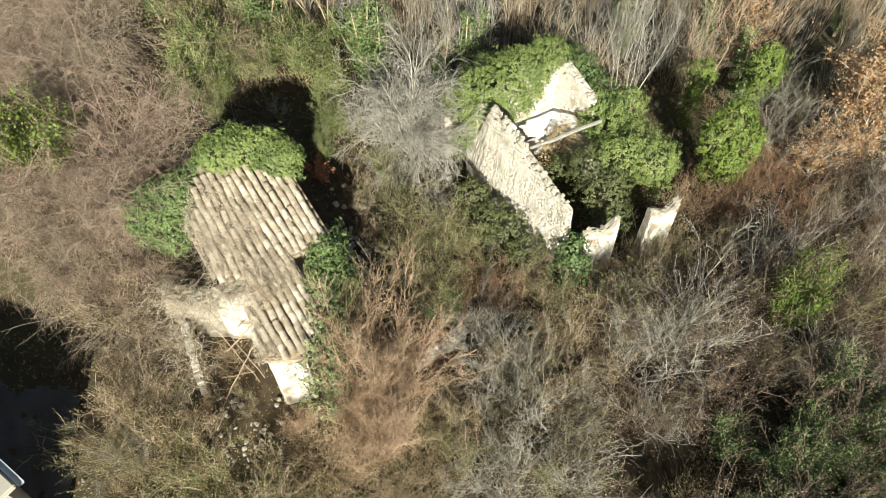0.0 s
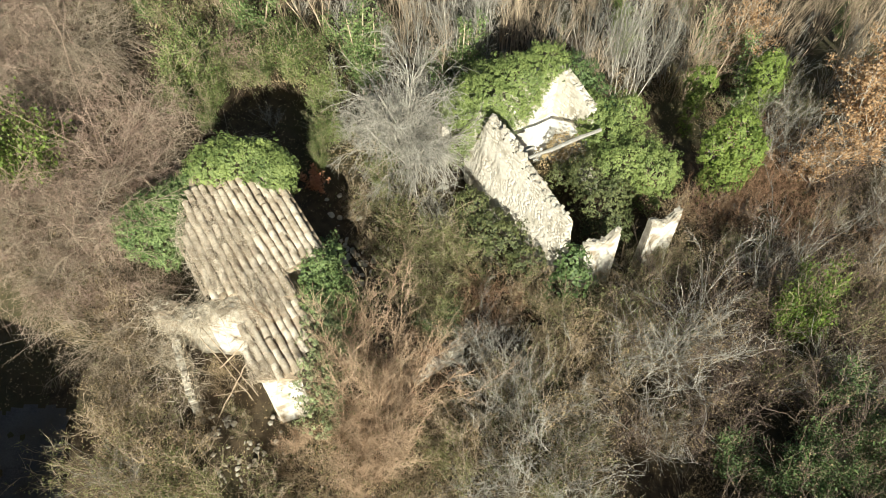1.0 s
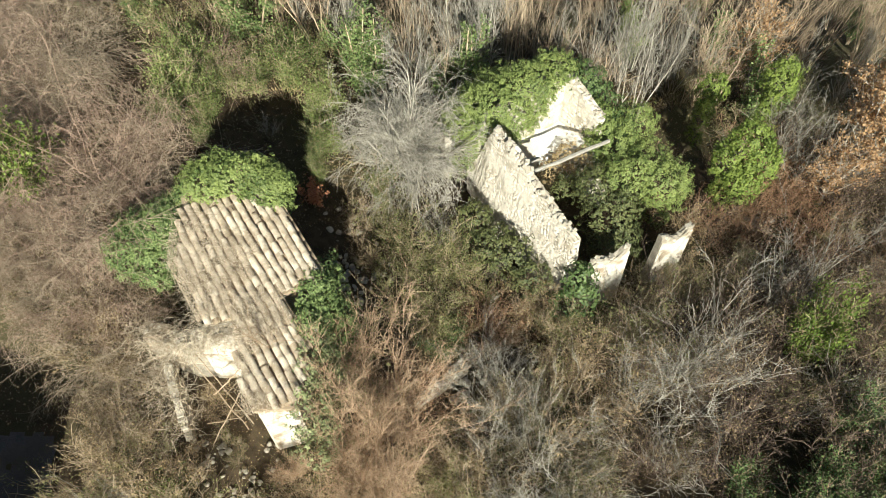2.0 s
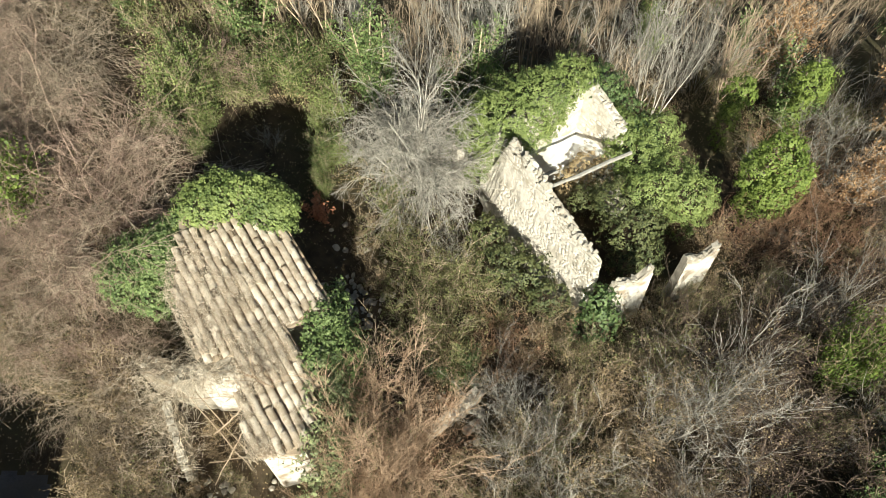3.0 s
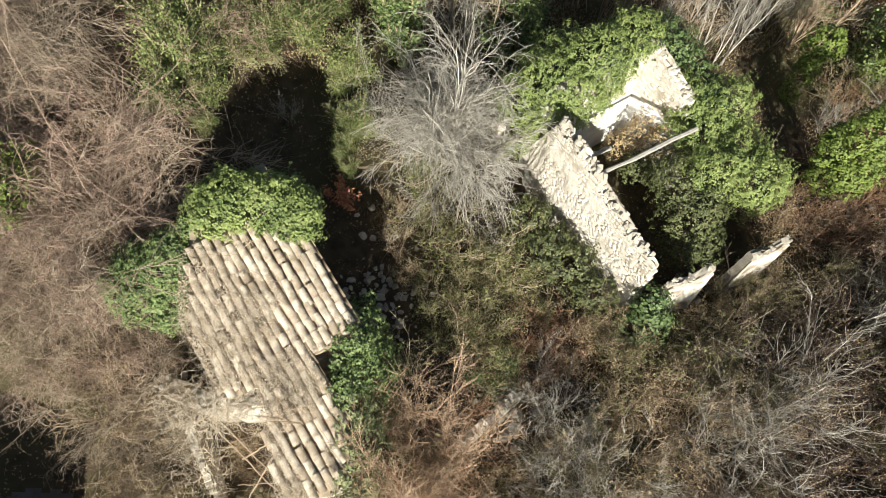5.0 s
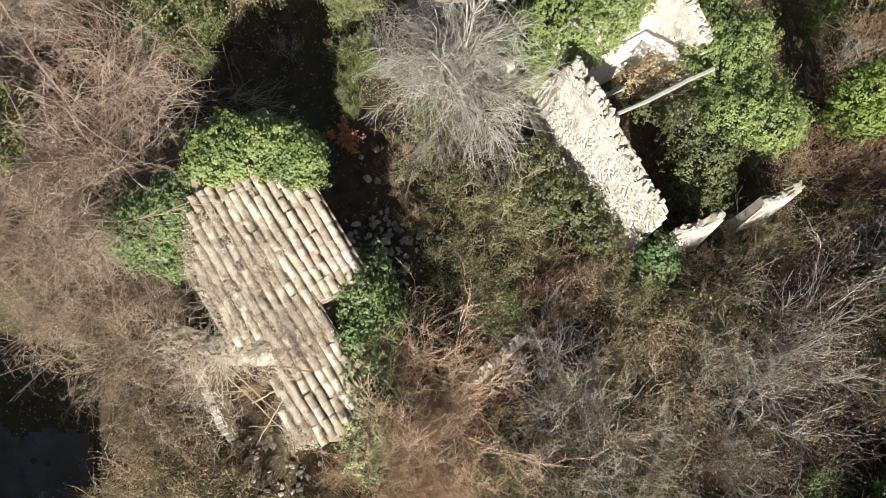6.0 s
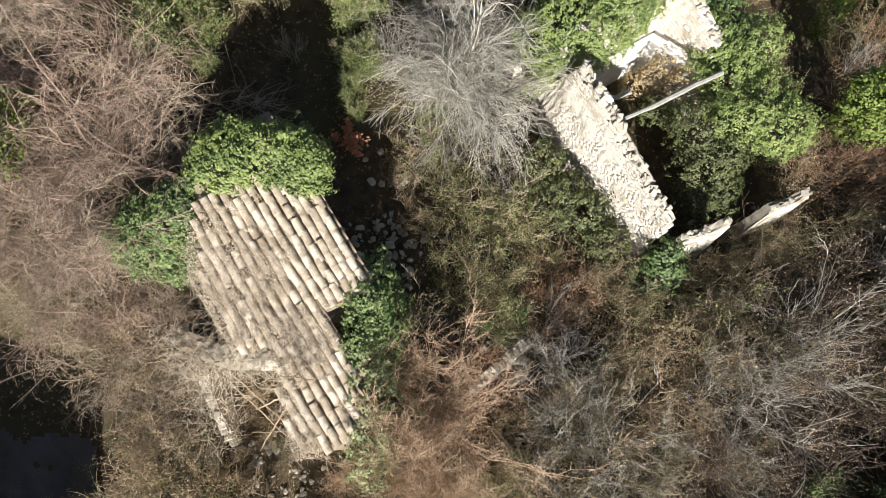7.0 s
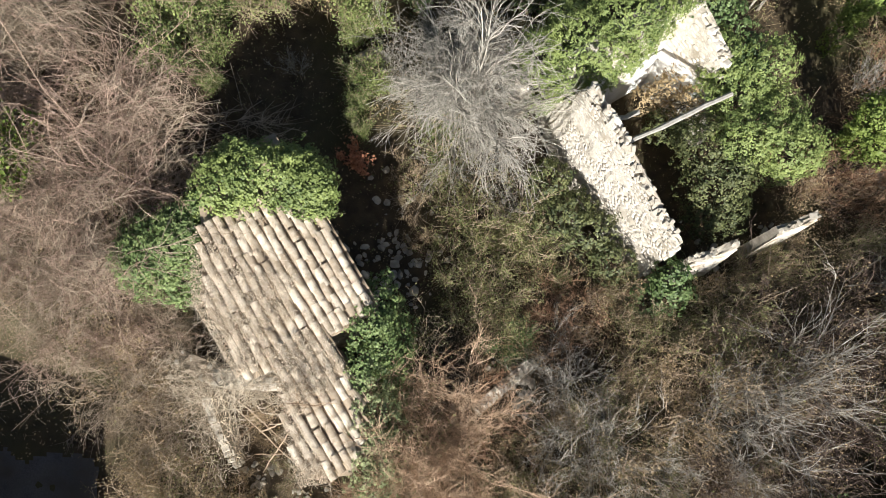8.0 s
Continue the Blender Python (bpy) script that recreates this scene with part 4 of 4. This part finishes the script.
KINDS = {
    "vine": ("vine_thicket", "tangled mound of dry beige climbing vines, leafless", "thicket", 4),
    "grey": ("bare_shrub", "leafless grey shrub with fine upright twigs", "shrub", 4),
    "brownshrub": ("brown_shrub", "brown winter shrub with a few withered leaves", "shrub", 4),
    "dark": ("dark_shrub", "leafless shrub with dark reddish-brown twigs", "shrub", 3),
    "tan": ("tan_shrub", "tall feathery shrub of dry tan and orange twigs", "shrub", 2),
    "fountain": ("bare_tree", "bare grey tree with arching limbs and drooping twigs", "tree", 1),
    "sapling": ("bare_sapling", "slender leafless saplings growing in a clump", "tree", 4),
    "rust": ("bramble", "reddish-brown tangle of dry bramble canes", "bramble", 3),
    "hay": ("dry_grass_clump", "tall clump of straw-coloured dead grass", "grass", 3),
    "olive": ("olive_green_shrub", "rounded shrub with small olive-green leaves", "shrub", 3),
    "green": ("green_bush", "leafy bright green bush among bare shrubs", "bush", 3),
    "evergreen": ("evergreen_shrub", "dense dark green shrub in the shade of bare trees", "shrub", 2),
    "ivytree": ("ivy_clad_tree", "slender trunks wrapped in green ivy", "tree", 2),
    "oak": ("oak_tree", "young oak that keeps its orange-brown dead leaves", "tree", 2),
    "orange": ("orange_sapling", "small sapling with orange dead leaves in the shade", "sapling", 1),
}
CACHE = {}
PLANT_RNG = random.Random(77)


def plant(kind, x, y, size=1.0, tall=1.0, variant=None):
    name, label, category, count = KINDS[kind]
    k = PLANT_RNG.randrange(count) if variant is None else variant
    if (kind, k) not in CACHE:
        CACHE[kind, k] = plant_parts(kind, k)
    root = thing(name, Matrix.LocRotScale((x, y, ground_z(x, y)), Euler((0, 0, PLANT_RNG.uniform(0, 6.28))), (size, size, size * tall)), label, category, category + "s of the overgrown slope")
    for pname, me in CACHE[kind, k]:
        part(pname, me, root)
    return root


# single plants that stand out
plant("fountain", -1.15, 16.65, 1.15, 1.1)
for x, y, s in ((9.4, 8.6, 1.0), (10.2, 12.2, 1.3), (12.0, 6.2, 1.2), (10.9, 5.2, 1.2)):
    plant("dark", x, y, s, 1.0)
plant("orange", -4.42, 15.06, 0.9, 0.9)
for x, y, s in ( (-12.3, 13.7, 1.2), (-13.0, 14.2, 1.1)):
    plant("green", x, y, s, 1.3)
for x, y, s in ((10.3, 15.5, 0.9), (11.1, 15.4, 0.9), (9.6, 16.2, 0.8), (11.6, 16.2, 0.9)):
    plant("rust", x, y, s, 1.4)
for x, y, s in ((11.5, 10.6, 0.9), (11.8, 11.2, 0.8)):
    plant("green", x, y, s, 2.0)
for x, y, s, v in ((-7.6, 21.6, 0.9, 1), (-7.2, 22.3, 0.9, 1), (-3.3, 21.0, 1.0, 1), (-2.7, 21.4, 1.0, 1), (-3.5, 21.9, 0.9, 1), (-2.9, 20.6, 0.9, 1), (0.9, 21.6, 1.05, 1), (1.5, 21.9, 1.0, 1), (0.5, 22.3, 0.95, 1), (1.2, 22.7, 1.0, 1), (13.4, 21.6, 0.9, 1)):
    plant("ivytree", x, y, s, 1.0, v)
for x, y, s in ((16.6, 20.0, 1.1), (17.8, 21.6, 1.15), (15.0, 17.6, 0.7), (14.0, 24.6, 0.95), (18.6, 18.6, 1.0), (16.2, 18.6, 0.8)):
    plant("oak", x, y, s, 1.0)
for x, y, s in ((10.6, 24.4, 1.4), (14.0, 20.0, 1.4), (14.4, 18.8, 1.2), (2.5, 7.4, 1.1), (3.4, 5.2, 1.0), (7.7, 9.2, 1.55), (8.3, 10.0, 1.3), (6.2, 6.9, 1.0), (11.6, 12.8, 1.3)):
    plant("grey", x, y, s, 1.0)

for x, y, s in ((-8.8, 9.2, 0.85), (-8.1, 8.4, 0.6), (-7.9, 7.4, 0.5), (-9.3, 9.9, 0.9)):
    plant("vine", x, y, s, 0.9, variant=0)
for x, y, s in ((-4.2, 6.1, 0.6), (-3.4, 5.5, 1.0)):
    plant("hay", x, y, s)
for x, y, s in ((-8.75, 5.3, 0.5), (-8.6, 4.6, 0.5), (-8.7, 6.1, 0.5), (-8.1, 5.0, 0.5), (-7.4, 6.2, 0.45), (-6.1, 7.9, 0.4), (-5.9, 7.2, 0.35), (-6.3, 8.3, 0.4), (-6.8, 6.9, 0.4), (-5.5, 6.8, 0.35), (-7.1, 7.6, 0.4), (-6.6, 6.4, 0.35), (-9.1, 7.0, 0.55)):
    plant("brownshrub", x, y, s)
for x, y, s in ((6.2, 12.3, 0.75), (7.2, 12.7, 0.75), (8.2, 13.2, 0.8), (6.7, 13.2, 0.6), (5.3, 12.0, 0.7), (3.5, 12.0, 0.8), (4.1, 11.8, 0.7), (2.9, 12.3, 0.75), (3.8, 11.4, 0.8), (5.6, 13.3, 0.5), (7.6, 13.2, 0.65), (8.6, 13.7, 0.7)):
    plant("brownshrub", x, y, s)

for x, y, s in ((-1.9, 7.3, 1.6), (-1.4, 8.1, 1.4), (-2.5, 6.7, 1.25), (-2.5, 9.1, 1.5), (-1.3, 6.3, 1.1), (-2.1, 5.6, 1.0)):
    plant("tan", x, y, s)
plant("grey", -6.0, 17.4, 0.35)
for x, y, s in ((-4.2, 6.4, 0.45), (-3.8, 6.6, 0.45)):
    plant("tan", x, y, s)
for x, y, s in ((-2.95, 15.0, 0.5), (-2.8, 14.2, 0.45), (-2.6, 13.3, 0.45), (-2.85, 8.7, 0.95), (-2.9, 7.4, 0.9), (-2.8, 9.6, 0.9), (-2.95, 10.5, 0.8)):
    plant("brownshrub", x, y, s, 1.3)

for x, y, s in ((-4.35, 16.6, 0.5), (-4.3, 17.4, 0.55), (-4.5, 18.7, 0.6), (-4.35, 19.5, 0.65), (-4.25, 16.0, 0.4)):
    plant("evergreen", x, y, s, 1.3, 1)
for x, y, s in ((-7.9, 17.4, 0.65), (-8.0, 18.3, 0.7), (-7.95, 16.6, 0.5), (-7.6, 19.0, 0.6), (-8.6, 17.6, 1.0), (-8.8, 18.2, 1.0), (-8.4, 18.6, 1.0), (-8.9, 16.9, 0.8), (-9.0, 19.4, 1.0), (-8.0, 19.4, 0.9), (-6.6, 20.0, 0.7), (-5.6, 20.0, 0.7)):
    plant("evergreen", x, y, s, 1.1, 1)
plant("evergreen", 0.0, 10.7, 0.7, 0.8, 0)

# the thicket: each kind gathers round its own spots
SPOTS = {
    "vine": [(-12.7, 17.1), (-12.6, 13.9), (-11.1, 15.2), (-10.7, 18.9), (-11.4, 11.3), (-9.6, 10.3), (-12.6, 12.4), (-10.6, 9.3), (-8.9, 9.1), (-14.5, 18.0), (-14, 10.5), (-17, 20)],
    "olive": [(5.2, 10.8), (8.0, 12.2), (-9.0, 18.3), (-8.0, 16.9), (-9.5, 20.1), (-4.5, 18.7), (-5.8, 20.2), (-1.1, 13.1), (-2.0, 13.6), (-7.5, 19.5), (0.3, 12.6)],
    "sapling": [(-8.2, 22.4), (-4.6, 23.9), (-1.0, 23.4), (3.0, 24.9), (5.6, 25.5), (8.0, 24.3), (10.8, 26.3), (-11.3, 24.0), (7.1, 22.3), (17, 27), (-16, 26)],
    "grey": [(15.9, 23.7), (10.9, 12.5), (11.4, 10.3), (15.4, 15.7), (17.6, 16.9), (2.5, 8.3), (3.4, 5.7), (9.9, 11.6), (12.4, 9.1), (1.0, 5.3), (-2.8, 18.0), (0.0, 14.8), (14.0, 12.0)],
    "rust": [(10.4, 15.6), (12.9, 17.6), (-2.0, 9.4), (-2.0, 8.2), (-1.3, 8.8), (-2.9, 6.2), (0.9, 12.0), (13.5, 16.2)],
    "hay": [(-2.5, 5.0), (-1.8, 6.4), (-1.0, 7.2), (-1.0, 5.6), (-4.2, 5.2), (-2.4, 10.6)],
    "dark": [(9.0, 10.4), (10.2, 9.4), (9.6, 12.4), (13.0, 12.8), (12.4, 10.6), (15.2, 17.2), (7.2, 8.0), (8.6, 7.1), (6.6, 6.2), (9.3, 8.4), (11.5, 14.5), (10.5, 15.2), (14.2, 14.0), (5.4, 6.2)],
    "brownshrub": [(-8.3, 7.6), (-8.5, 5.2), (-7.4, 6.7), (-6, 4.5), (-9.2, 6.2), (-7.0, 3.6), (4.2, 6.9), (5.6, 9.3), (3.9, 10.4), (0.6, 6.2), (7.5, 11.6), (3.1, 11.2), (9.2, 13.9), (14, 6), (1.2, 10.0), (10.5, 18.2), (2.6, 9.4), (4.8, 8.0), (0.4, 7.6)],
    "evergreen": [(11.1, 6.4), (13.3, 8.0), (11.4, 4.2), (12.4, 6.0)],
}
GAPS = [(-10.6, 18.2, 2.0), (-11.8, 20.2, 1.6), (10.6, 21.0, 0.6), (13.2, 21.2, 0.7), (11.6, 10.5, 0.9), (10.6, 16.9, 1.0), (10.0, 18.6, 0.9), (5.7, 6.1, 0.7), (10.2, 6.9, 0.7), (8.9, 12.2, 0.7), (2.0, 10.1, 0.55), (-3.0, 19.8, 1.0), (1.0, 20.6, 1.1),(-8.5, 12.1, 1.55), (-7.7, 10.4, 1.95), (-4.3, 15.2, 1.0), (-4.1, 18.3, 0.7), (0.1, 17.2, 0.6), (9.6, 13.2, 0.7), (12.6, 14.2, 0.8), (12.2, 16.4, 0.9),(-10.3, 17.4, 1.4), (-9.3, 15.7, 1.5), (-11.0, 19.2, 1.1), (-6.3, 16.6, 1.9), (-6.8, 15.4, 1.4), (-2.7, 12.2, 1.0), (-2.6, 13.6, 0.8), (-3.1, 14.7, 0.9), (-3.3, 16.0, 0.7), (9.6, 20.4, 1.5), (9.0, 18.8, 1.2), (11.6, 15.4, 0.8), (6.4, 6.0, 0.8), (3.3, 22.0, 1.3), (1.2, 21.2, 1.2), (0.2, 9.2, 1.0), (-5.4, 6.0, 1.15), (9.5, 11.9, 0.6), (-2.4, 11.0, 0.7), (-5.6, 18.6, 0.6), (9.0, 17.0, 0.8), (8.0, 20.4, 1.5), (10.2, 21.2, 1.6), (5.6, 5.2, 0.9), (9.8, 7.0, 1.1), (-1.3, 16.3, 0.6), (12.2, 16.6, 0.5)]


def inside(x, y, a, b, length, left, right):
    """Is (x, y) beside the line from a towards b, within its length and margins?"""
    d = Vector((b[0] - a[0], b[1] - a[1])).normalized()
    p = Vector((x - a[0], y - a[1]))
    s, o = p.dot(d), p.x * -d.y + p.y * d.x
    return -0.35 < s < length + 0.35 and -right < o < left


def free(x, y):
    p = Vector((x, y, 0)) - Vector((RO.x, RO.y, 0))
    u, v = p.dot(Vector((0.552, -0.834, 0))), p.dot(Vector((0.834, 0.552, 0)))
    if -1.9 < u < 7.0 and -1.5 < v < 2.9 or 2.6 < u < 6.2 and -3.0 < v < 0:
        return False
    if inside(x, y, (1.2, 17.3), (4.03, 12.9), 5.3, 4.8, 0.9):
        return False
    if inside(x, y, (4.38, 19.3), (8.2, 14.0), 6.4, 1.3, 4.5) or inside(x, y, (1.0, 17.3), (4.4, 19.3), 3.8, 1.5, 1):
        return False
    if inside(x, y, (4.4, 12.5), (8.35, 14.0), 4.2, 1.0, 0.7):
        return False
    if x < -9.15 and y < 9.3 - 0.65 * (x + 10.2) and y < 14:
        return False
    if -8.2 < x < -4.75 and 14.4 < y < 19.2:
        return False
    if -4.7 < x < -2.1 and 10.4 < y < 15.7:
        return False
    return not any((x - a) ** 2 + (y - b) ** 2 < r * r for a, b, r in GAPS)


def scatter():
    rng = random.Random(4)
    flat = [(x, y, k) for k, spots in SPOTS.items() for x, y in spots]
    y = 3.2
    while y < 29.5:
        gap = 1.0 if y < 14 else 1.12 if y < 20 else 1.55
        x = -13 - 0.4 * (y - 4)
        while x < 13 + 0.4 * (y - 4):
            px, py = x + rng.uniform(-0.42, 0.42) * gap, y + rng.uniform(-0.42, 0.42) * gap
            x += gap
            if not free(px, py):
                continue
            near = sorted(((px - a + rng.gauss(0, 0.7)) ** 2 + (py - b + rng.gauss(0, 0.7)) ** 2, k) for a, b, k in flat)
            kind = near[0][1]
            if kind == "olive" and py > 16 and rng.random() < 0.65:
                plant("evergreen", px, py, rng.uniform(0.75, 1.15), rng.uniform(0.8, 1.15), 1)
                continue
            if kind == "evergreen" and rng.random() < 0.4:
                plant("dark", px, py, rng.uniform(0.8, 1.2))
                continue
            if kind == "evergreen":
                plant(kind, px, py, rng.uniform(0.7, 1.1), 1.0, 0)
                continue
            if kind == "sapling" and rng.random() < 0.2:
                kind = "ivytree"
            elif kind == "grey" and px > 2 and py < 16 and rng.random() < (0.75 if px > 8 else 0.5):
                kind = rng.choice(("brownshrub", "dark", "olive", "dark" if px > 8 else "brownshrub"))
            elif kind in ("grey", "brownshrub") and rng.random() < 0.25:
                kind = rng.choice(("grey", "brownshrub", "olive", "hay"))
            if 0 < px < 8 and py < 5.2 and rng.random() < 0.6:
                continue
            size = rng.uniform(0.65, 1.1)
            if kind == "vine" and (px < -8 and py < 8.2 or px < -8.3 and py < 10.3 - 0.65 * (px + 10.2)):
                size = rng.uniform(0.45, 0.7)
            elif kind == "vine":
                size = rng.uniform(0.9, 1.4) * (0.75 if py < 11.6 - 0.8 * (px + 10) else 1.12 if 12 < py < 15.5 else 1.0)
                if (px + 7.7) ** 2 + (py - 10.4) ** 2 < 10:
                    size = min(size, 0.75)
            elif px > 6 and py < 15 and kind in ("grey", "brownshrub"):
                size = rng.uniform(0.7, 1.25)
            # low growth in front of the lit walls
            if inside(px, py, (1.2, 17.3), (4.03, 12.9), 5.3, 0, 2.0) or inside(px, py, (4.4, 12.5), (8.35, 14.0), 4.2, 0, 1.6):
                size *= 0.5
            if -4.5 < px < -1 and 5 < py < 13:
                size *= 0.85
            plant(kind, px, py, size, rng.uniform(0.8, 1.1))
        y += gap * 0.9


scatter()


# ---------------------------------------------------------------- undergrowth and loose stones
def undergrowth():
    """Knee-high scrub between the shrubs: one lumpy layer of small leaves and stalks."""
    rng = np.random.default_rng(12)
    def spots(n, low):
        x = rng.uniform(-16, 17, n)
        y = 3 + 22 * rng.random(n) ** 1.25
        out = []
        for a, b in zip(x, y):
            open_ground = free(a, b)
            if in_yard(a, b) or not open_ground and rng.random() < 0.82:
                continue
            if a > 1 and b < 14 and noise.noise(Vector((a * 0.75, b * 0.75, 21))) + 0.5 * noise.noise(Vector((a * 2, b * 2, 22))) < -0.08:
                continue
            lump = 0.5 + 0.9 * noise.noise(Vector((a * 0.8, b * 0.8, 3))) + 0.5 * noise.noise(Vector((a * 2.2, b * 2.2, 8)))
            top = max(0.05, (1.6 if 1.2 < a < 8 and 7.5 < b < 12 else 1.05 if a > -2 and b < 13 else 0.75) * lump) if open_ground else 0.06
            out.append((a, b, ground_z(a, b) + (0.0 if low else top * rng.uniform(0.45, 1.05)), top))
        return np.array(out)
    for name, label, n, size, material in (("scrub_leaf_layer", "small olive leaves of low scrub over the ground", 120000, 0.048, M_OLIVE), ("withered_leaf_layer", "withered brown leaves on low scrub and ground", 145000, 0.048, M_MIXED)):
        P = spots(n, False)
        patch = np.array([noise.noise(Vector((p[0] * 0.35, p[1] * 0.35, 15))) for p in P])
        P = P[(patch > -0.12) if material is M_OLIVE else (patch < 0.25)]
        v, f = leaf_arrays(rng, P[:, :3], rng.normal(size=(len(P), 3)) * 0.6 + np.array([0, -0.3, 0.8]), size)
        tagged(new(name, raw_mesh(name, v, f, material)), label, "scrub", kind="stuff")
    P = spots(34000, True)
    S = bend(rng, P[:, :3], unit(rng.normal(size=(len(P), 3)) * 0.4 + np.array([0, 0, 1])), (P[:, 3:] + 0.15) * rng.uniform(0.7, 1.3, (len(P), 1)), 0.2, 2, 0.2)
    tagged(new("dry_stalks", tube_mesh("dry_stalks", [(S, taper(S, 0.0055, 0.003), 3)], M_HAY)), "dry stalks and grass blades of low scrub", "grass", kind="stuff")


def roof_debris():
    """Dead creepers, moss and leaf litter that lie over the lower and western tiles."""
    rng = np.random.default_rng(31)
    def spots(n):
        u = rng.uniform(0.2, 6.5, n)
        v = -1.1 + 3.2 * rng.random(n) ** 1.6
        edge = np.array([0.5 + 0.8 * noise.noise(Vector((a * 1.1, b * 1.1, 6))) + 0.5 * noise.noise(Vector((a * 3.3, b * 3.3, 2))) for a, b in zip(u, v)])
        chance = np.where(v < edge * 1.1 - 0.1, np.where(u < 0.8, 0.15, 0.5), 0.05) + np.where((u > 3.3) & (u < 4.7) & (v < 0.4 + edge), 0.3, 0) - np.where((u > 4.9) & (v > -0.45), 0.8, 0)
        keep = rng.random(n) < np.maximum(chance, 0.03)
        keep &= (v > -0.2 - 0.5 * (u + 0.2)) & (v < 1.0 - 0.53 * np.maximum(u - 4.75, 0) + np.where(u < 3.7, 1.2, 0))
        keep &= (u < 3.5) | (v > -0.42 - 0.32 * (u - 3.9))
        keep &= u < 6.25 + 0.42 * (v + 1)
        return u[keep], v[keep]
    u, v = spots(11000)
    P = np.stack([np.array(roof_at(a, b, 0.045)) for a, b in zip(u, v)]) + rng.uniform(0, 0.07, (len(u), 1)) * np.array([0, 0, 1])
    S = bend(rng, P, unit(rng.normal(size=P.shape) * np.array([1, 1, 0.15])), rng.uniform(0.06, 0.3, (len(P), 1)), 0.05, 4, 0.5)
    tagged(new("dead_creeper", tube_mesh("dead_creeper", [(S, taper(S, 0.0036, 0.0022), 3)], M_CREEPER)), "mat of dead grey-brown creeper lying over the roof tiles", "creeper", kind="stuff")
    u, v = spots(30000)
    P = np.stack([np.array(roof_at(a, b, 0.02)) for a, b in zip(u, v)]) + rng.uniform(0, 0.085, (len(u), 1)) * np.array([0, 0, 1])
    lv, lf = leaf_arrays(rng, P, rng.normal(size=P.shape) * 0.35 + np.array([0, 0, 1]), 0.038)
    tagged(new("roof_litter", raw_mesh("roof_litter", lv, lf, M_THATCH)), "bleached leaf litter and moss caught between the roof tiles", "litter", kind="stuff")


def rocks():
    rng = random.Random(9)
    def rock(x, y, s, flat=0.6):
        me = rng.choice(ROCKS)
        ob = new("rock", me)
        ob.matrix_basis = Matrix.LocRotScale((x, y, ground_z(x, y) + s * flat * 0.25), Euler((rng.uniform(-.2, .2), rng.uniform(-.2, .2), rng.uniform(0, 6))), (s, s * rng.uniform(0.6, 1), s * flat))
        tagged(ob, "pale rubble stone half sunk in the undergrowth", "rock", "loose stones")
    for x, y, s in ((0.15, 9.5, 0.45), (0.6, 9.65, 0.4), (-0.2, 9.2, 0.35), (12.0, 16.6, 0.6), (12.3, 16.2, 0.5)):
        rock(x, y, s, 0.5)
    for x, y, spread, n, s in ((0.3, 9.5, 0.7, 16, 0.34), (-5.35, 6.0, 1.25, 75, 0.19), (-2.8, 12.8, 0.9, 40, 0.24), (-2.9, 14.3, 0.6, 14, 0.22), (12.1, 16.5, 0.5, 18, 0.3), (-4.1, 18.2, 0.5, 22, 0.3), (-8.7, 6.0, 1.2, 16, 0.2), (-6.35, 7.0, 0.4, 22, 0.22), (-3.5, 12.7, 1.0, 60, 0.3), (-7.6, 9.2, 0.6, 24, 0.22), (0.1, 9.3, 0.9, 26, 0.22), (0.2, 17.1, 0.3, 5, 0.3), (6.2, 13.6, 0.7, 14, 0.25), (8.0, 14.6, 0.5, 10, 0.25)):
        for _ in range(n):
            rock(x + rng.gauss(0, spread * 0.6), y + rng.gauss(0, spread * 0.6), s * rng.uniform(0.4, 1.3))


def fragment(p, q, top0, top1, seed, label):
    """A piece of an older wall, left standing among the shrubs."""
    root = thing("wall_fragment", pose(0, 0, 0), label, "ruin")
    m, L = wall_frame(p, q)
    top = lambda s: mix(top0, top1, s / L) + 0.06 * math.sin(s * 9 + seed)
    core = wall_core("masonry", L, 0.3, min(top0, top1) - 1.6, top, M_MORTAR, root, seed, m)
    lay_stones(core, Matrix(), L, 0.3, min(top0, top1) - 0.7, top, seed, 60, w=0.2, h=0.13)


fragment((-4.25, 18.0), (-3.75, 18.5), 1.75, 1.45, 61, "low pale fragment of a fallen stone wall")
fragment((0.08, 17.05), (0.32, 17.2), 2.35, 1.9, 62, "pale stone stump standing beside the ivy")
fragment((-0.75, 8.6), (0.75, 9.95), -0.66, -0.52, 63, "low mossy ridge of an old field wall")
undergrowth()
roof_debris()
rocks()
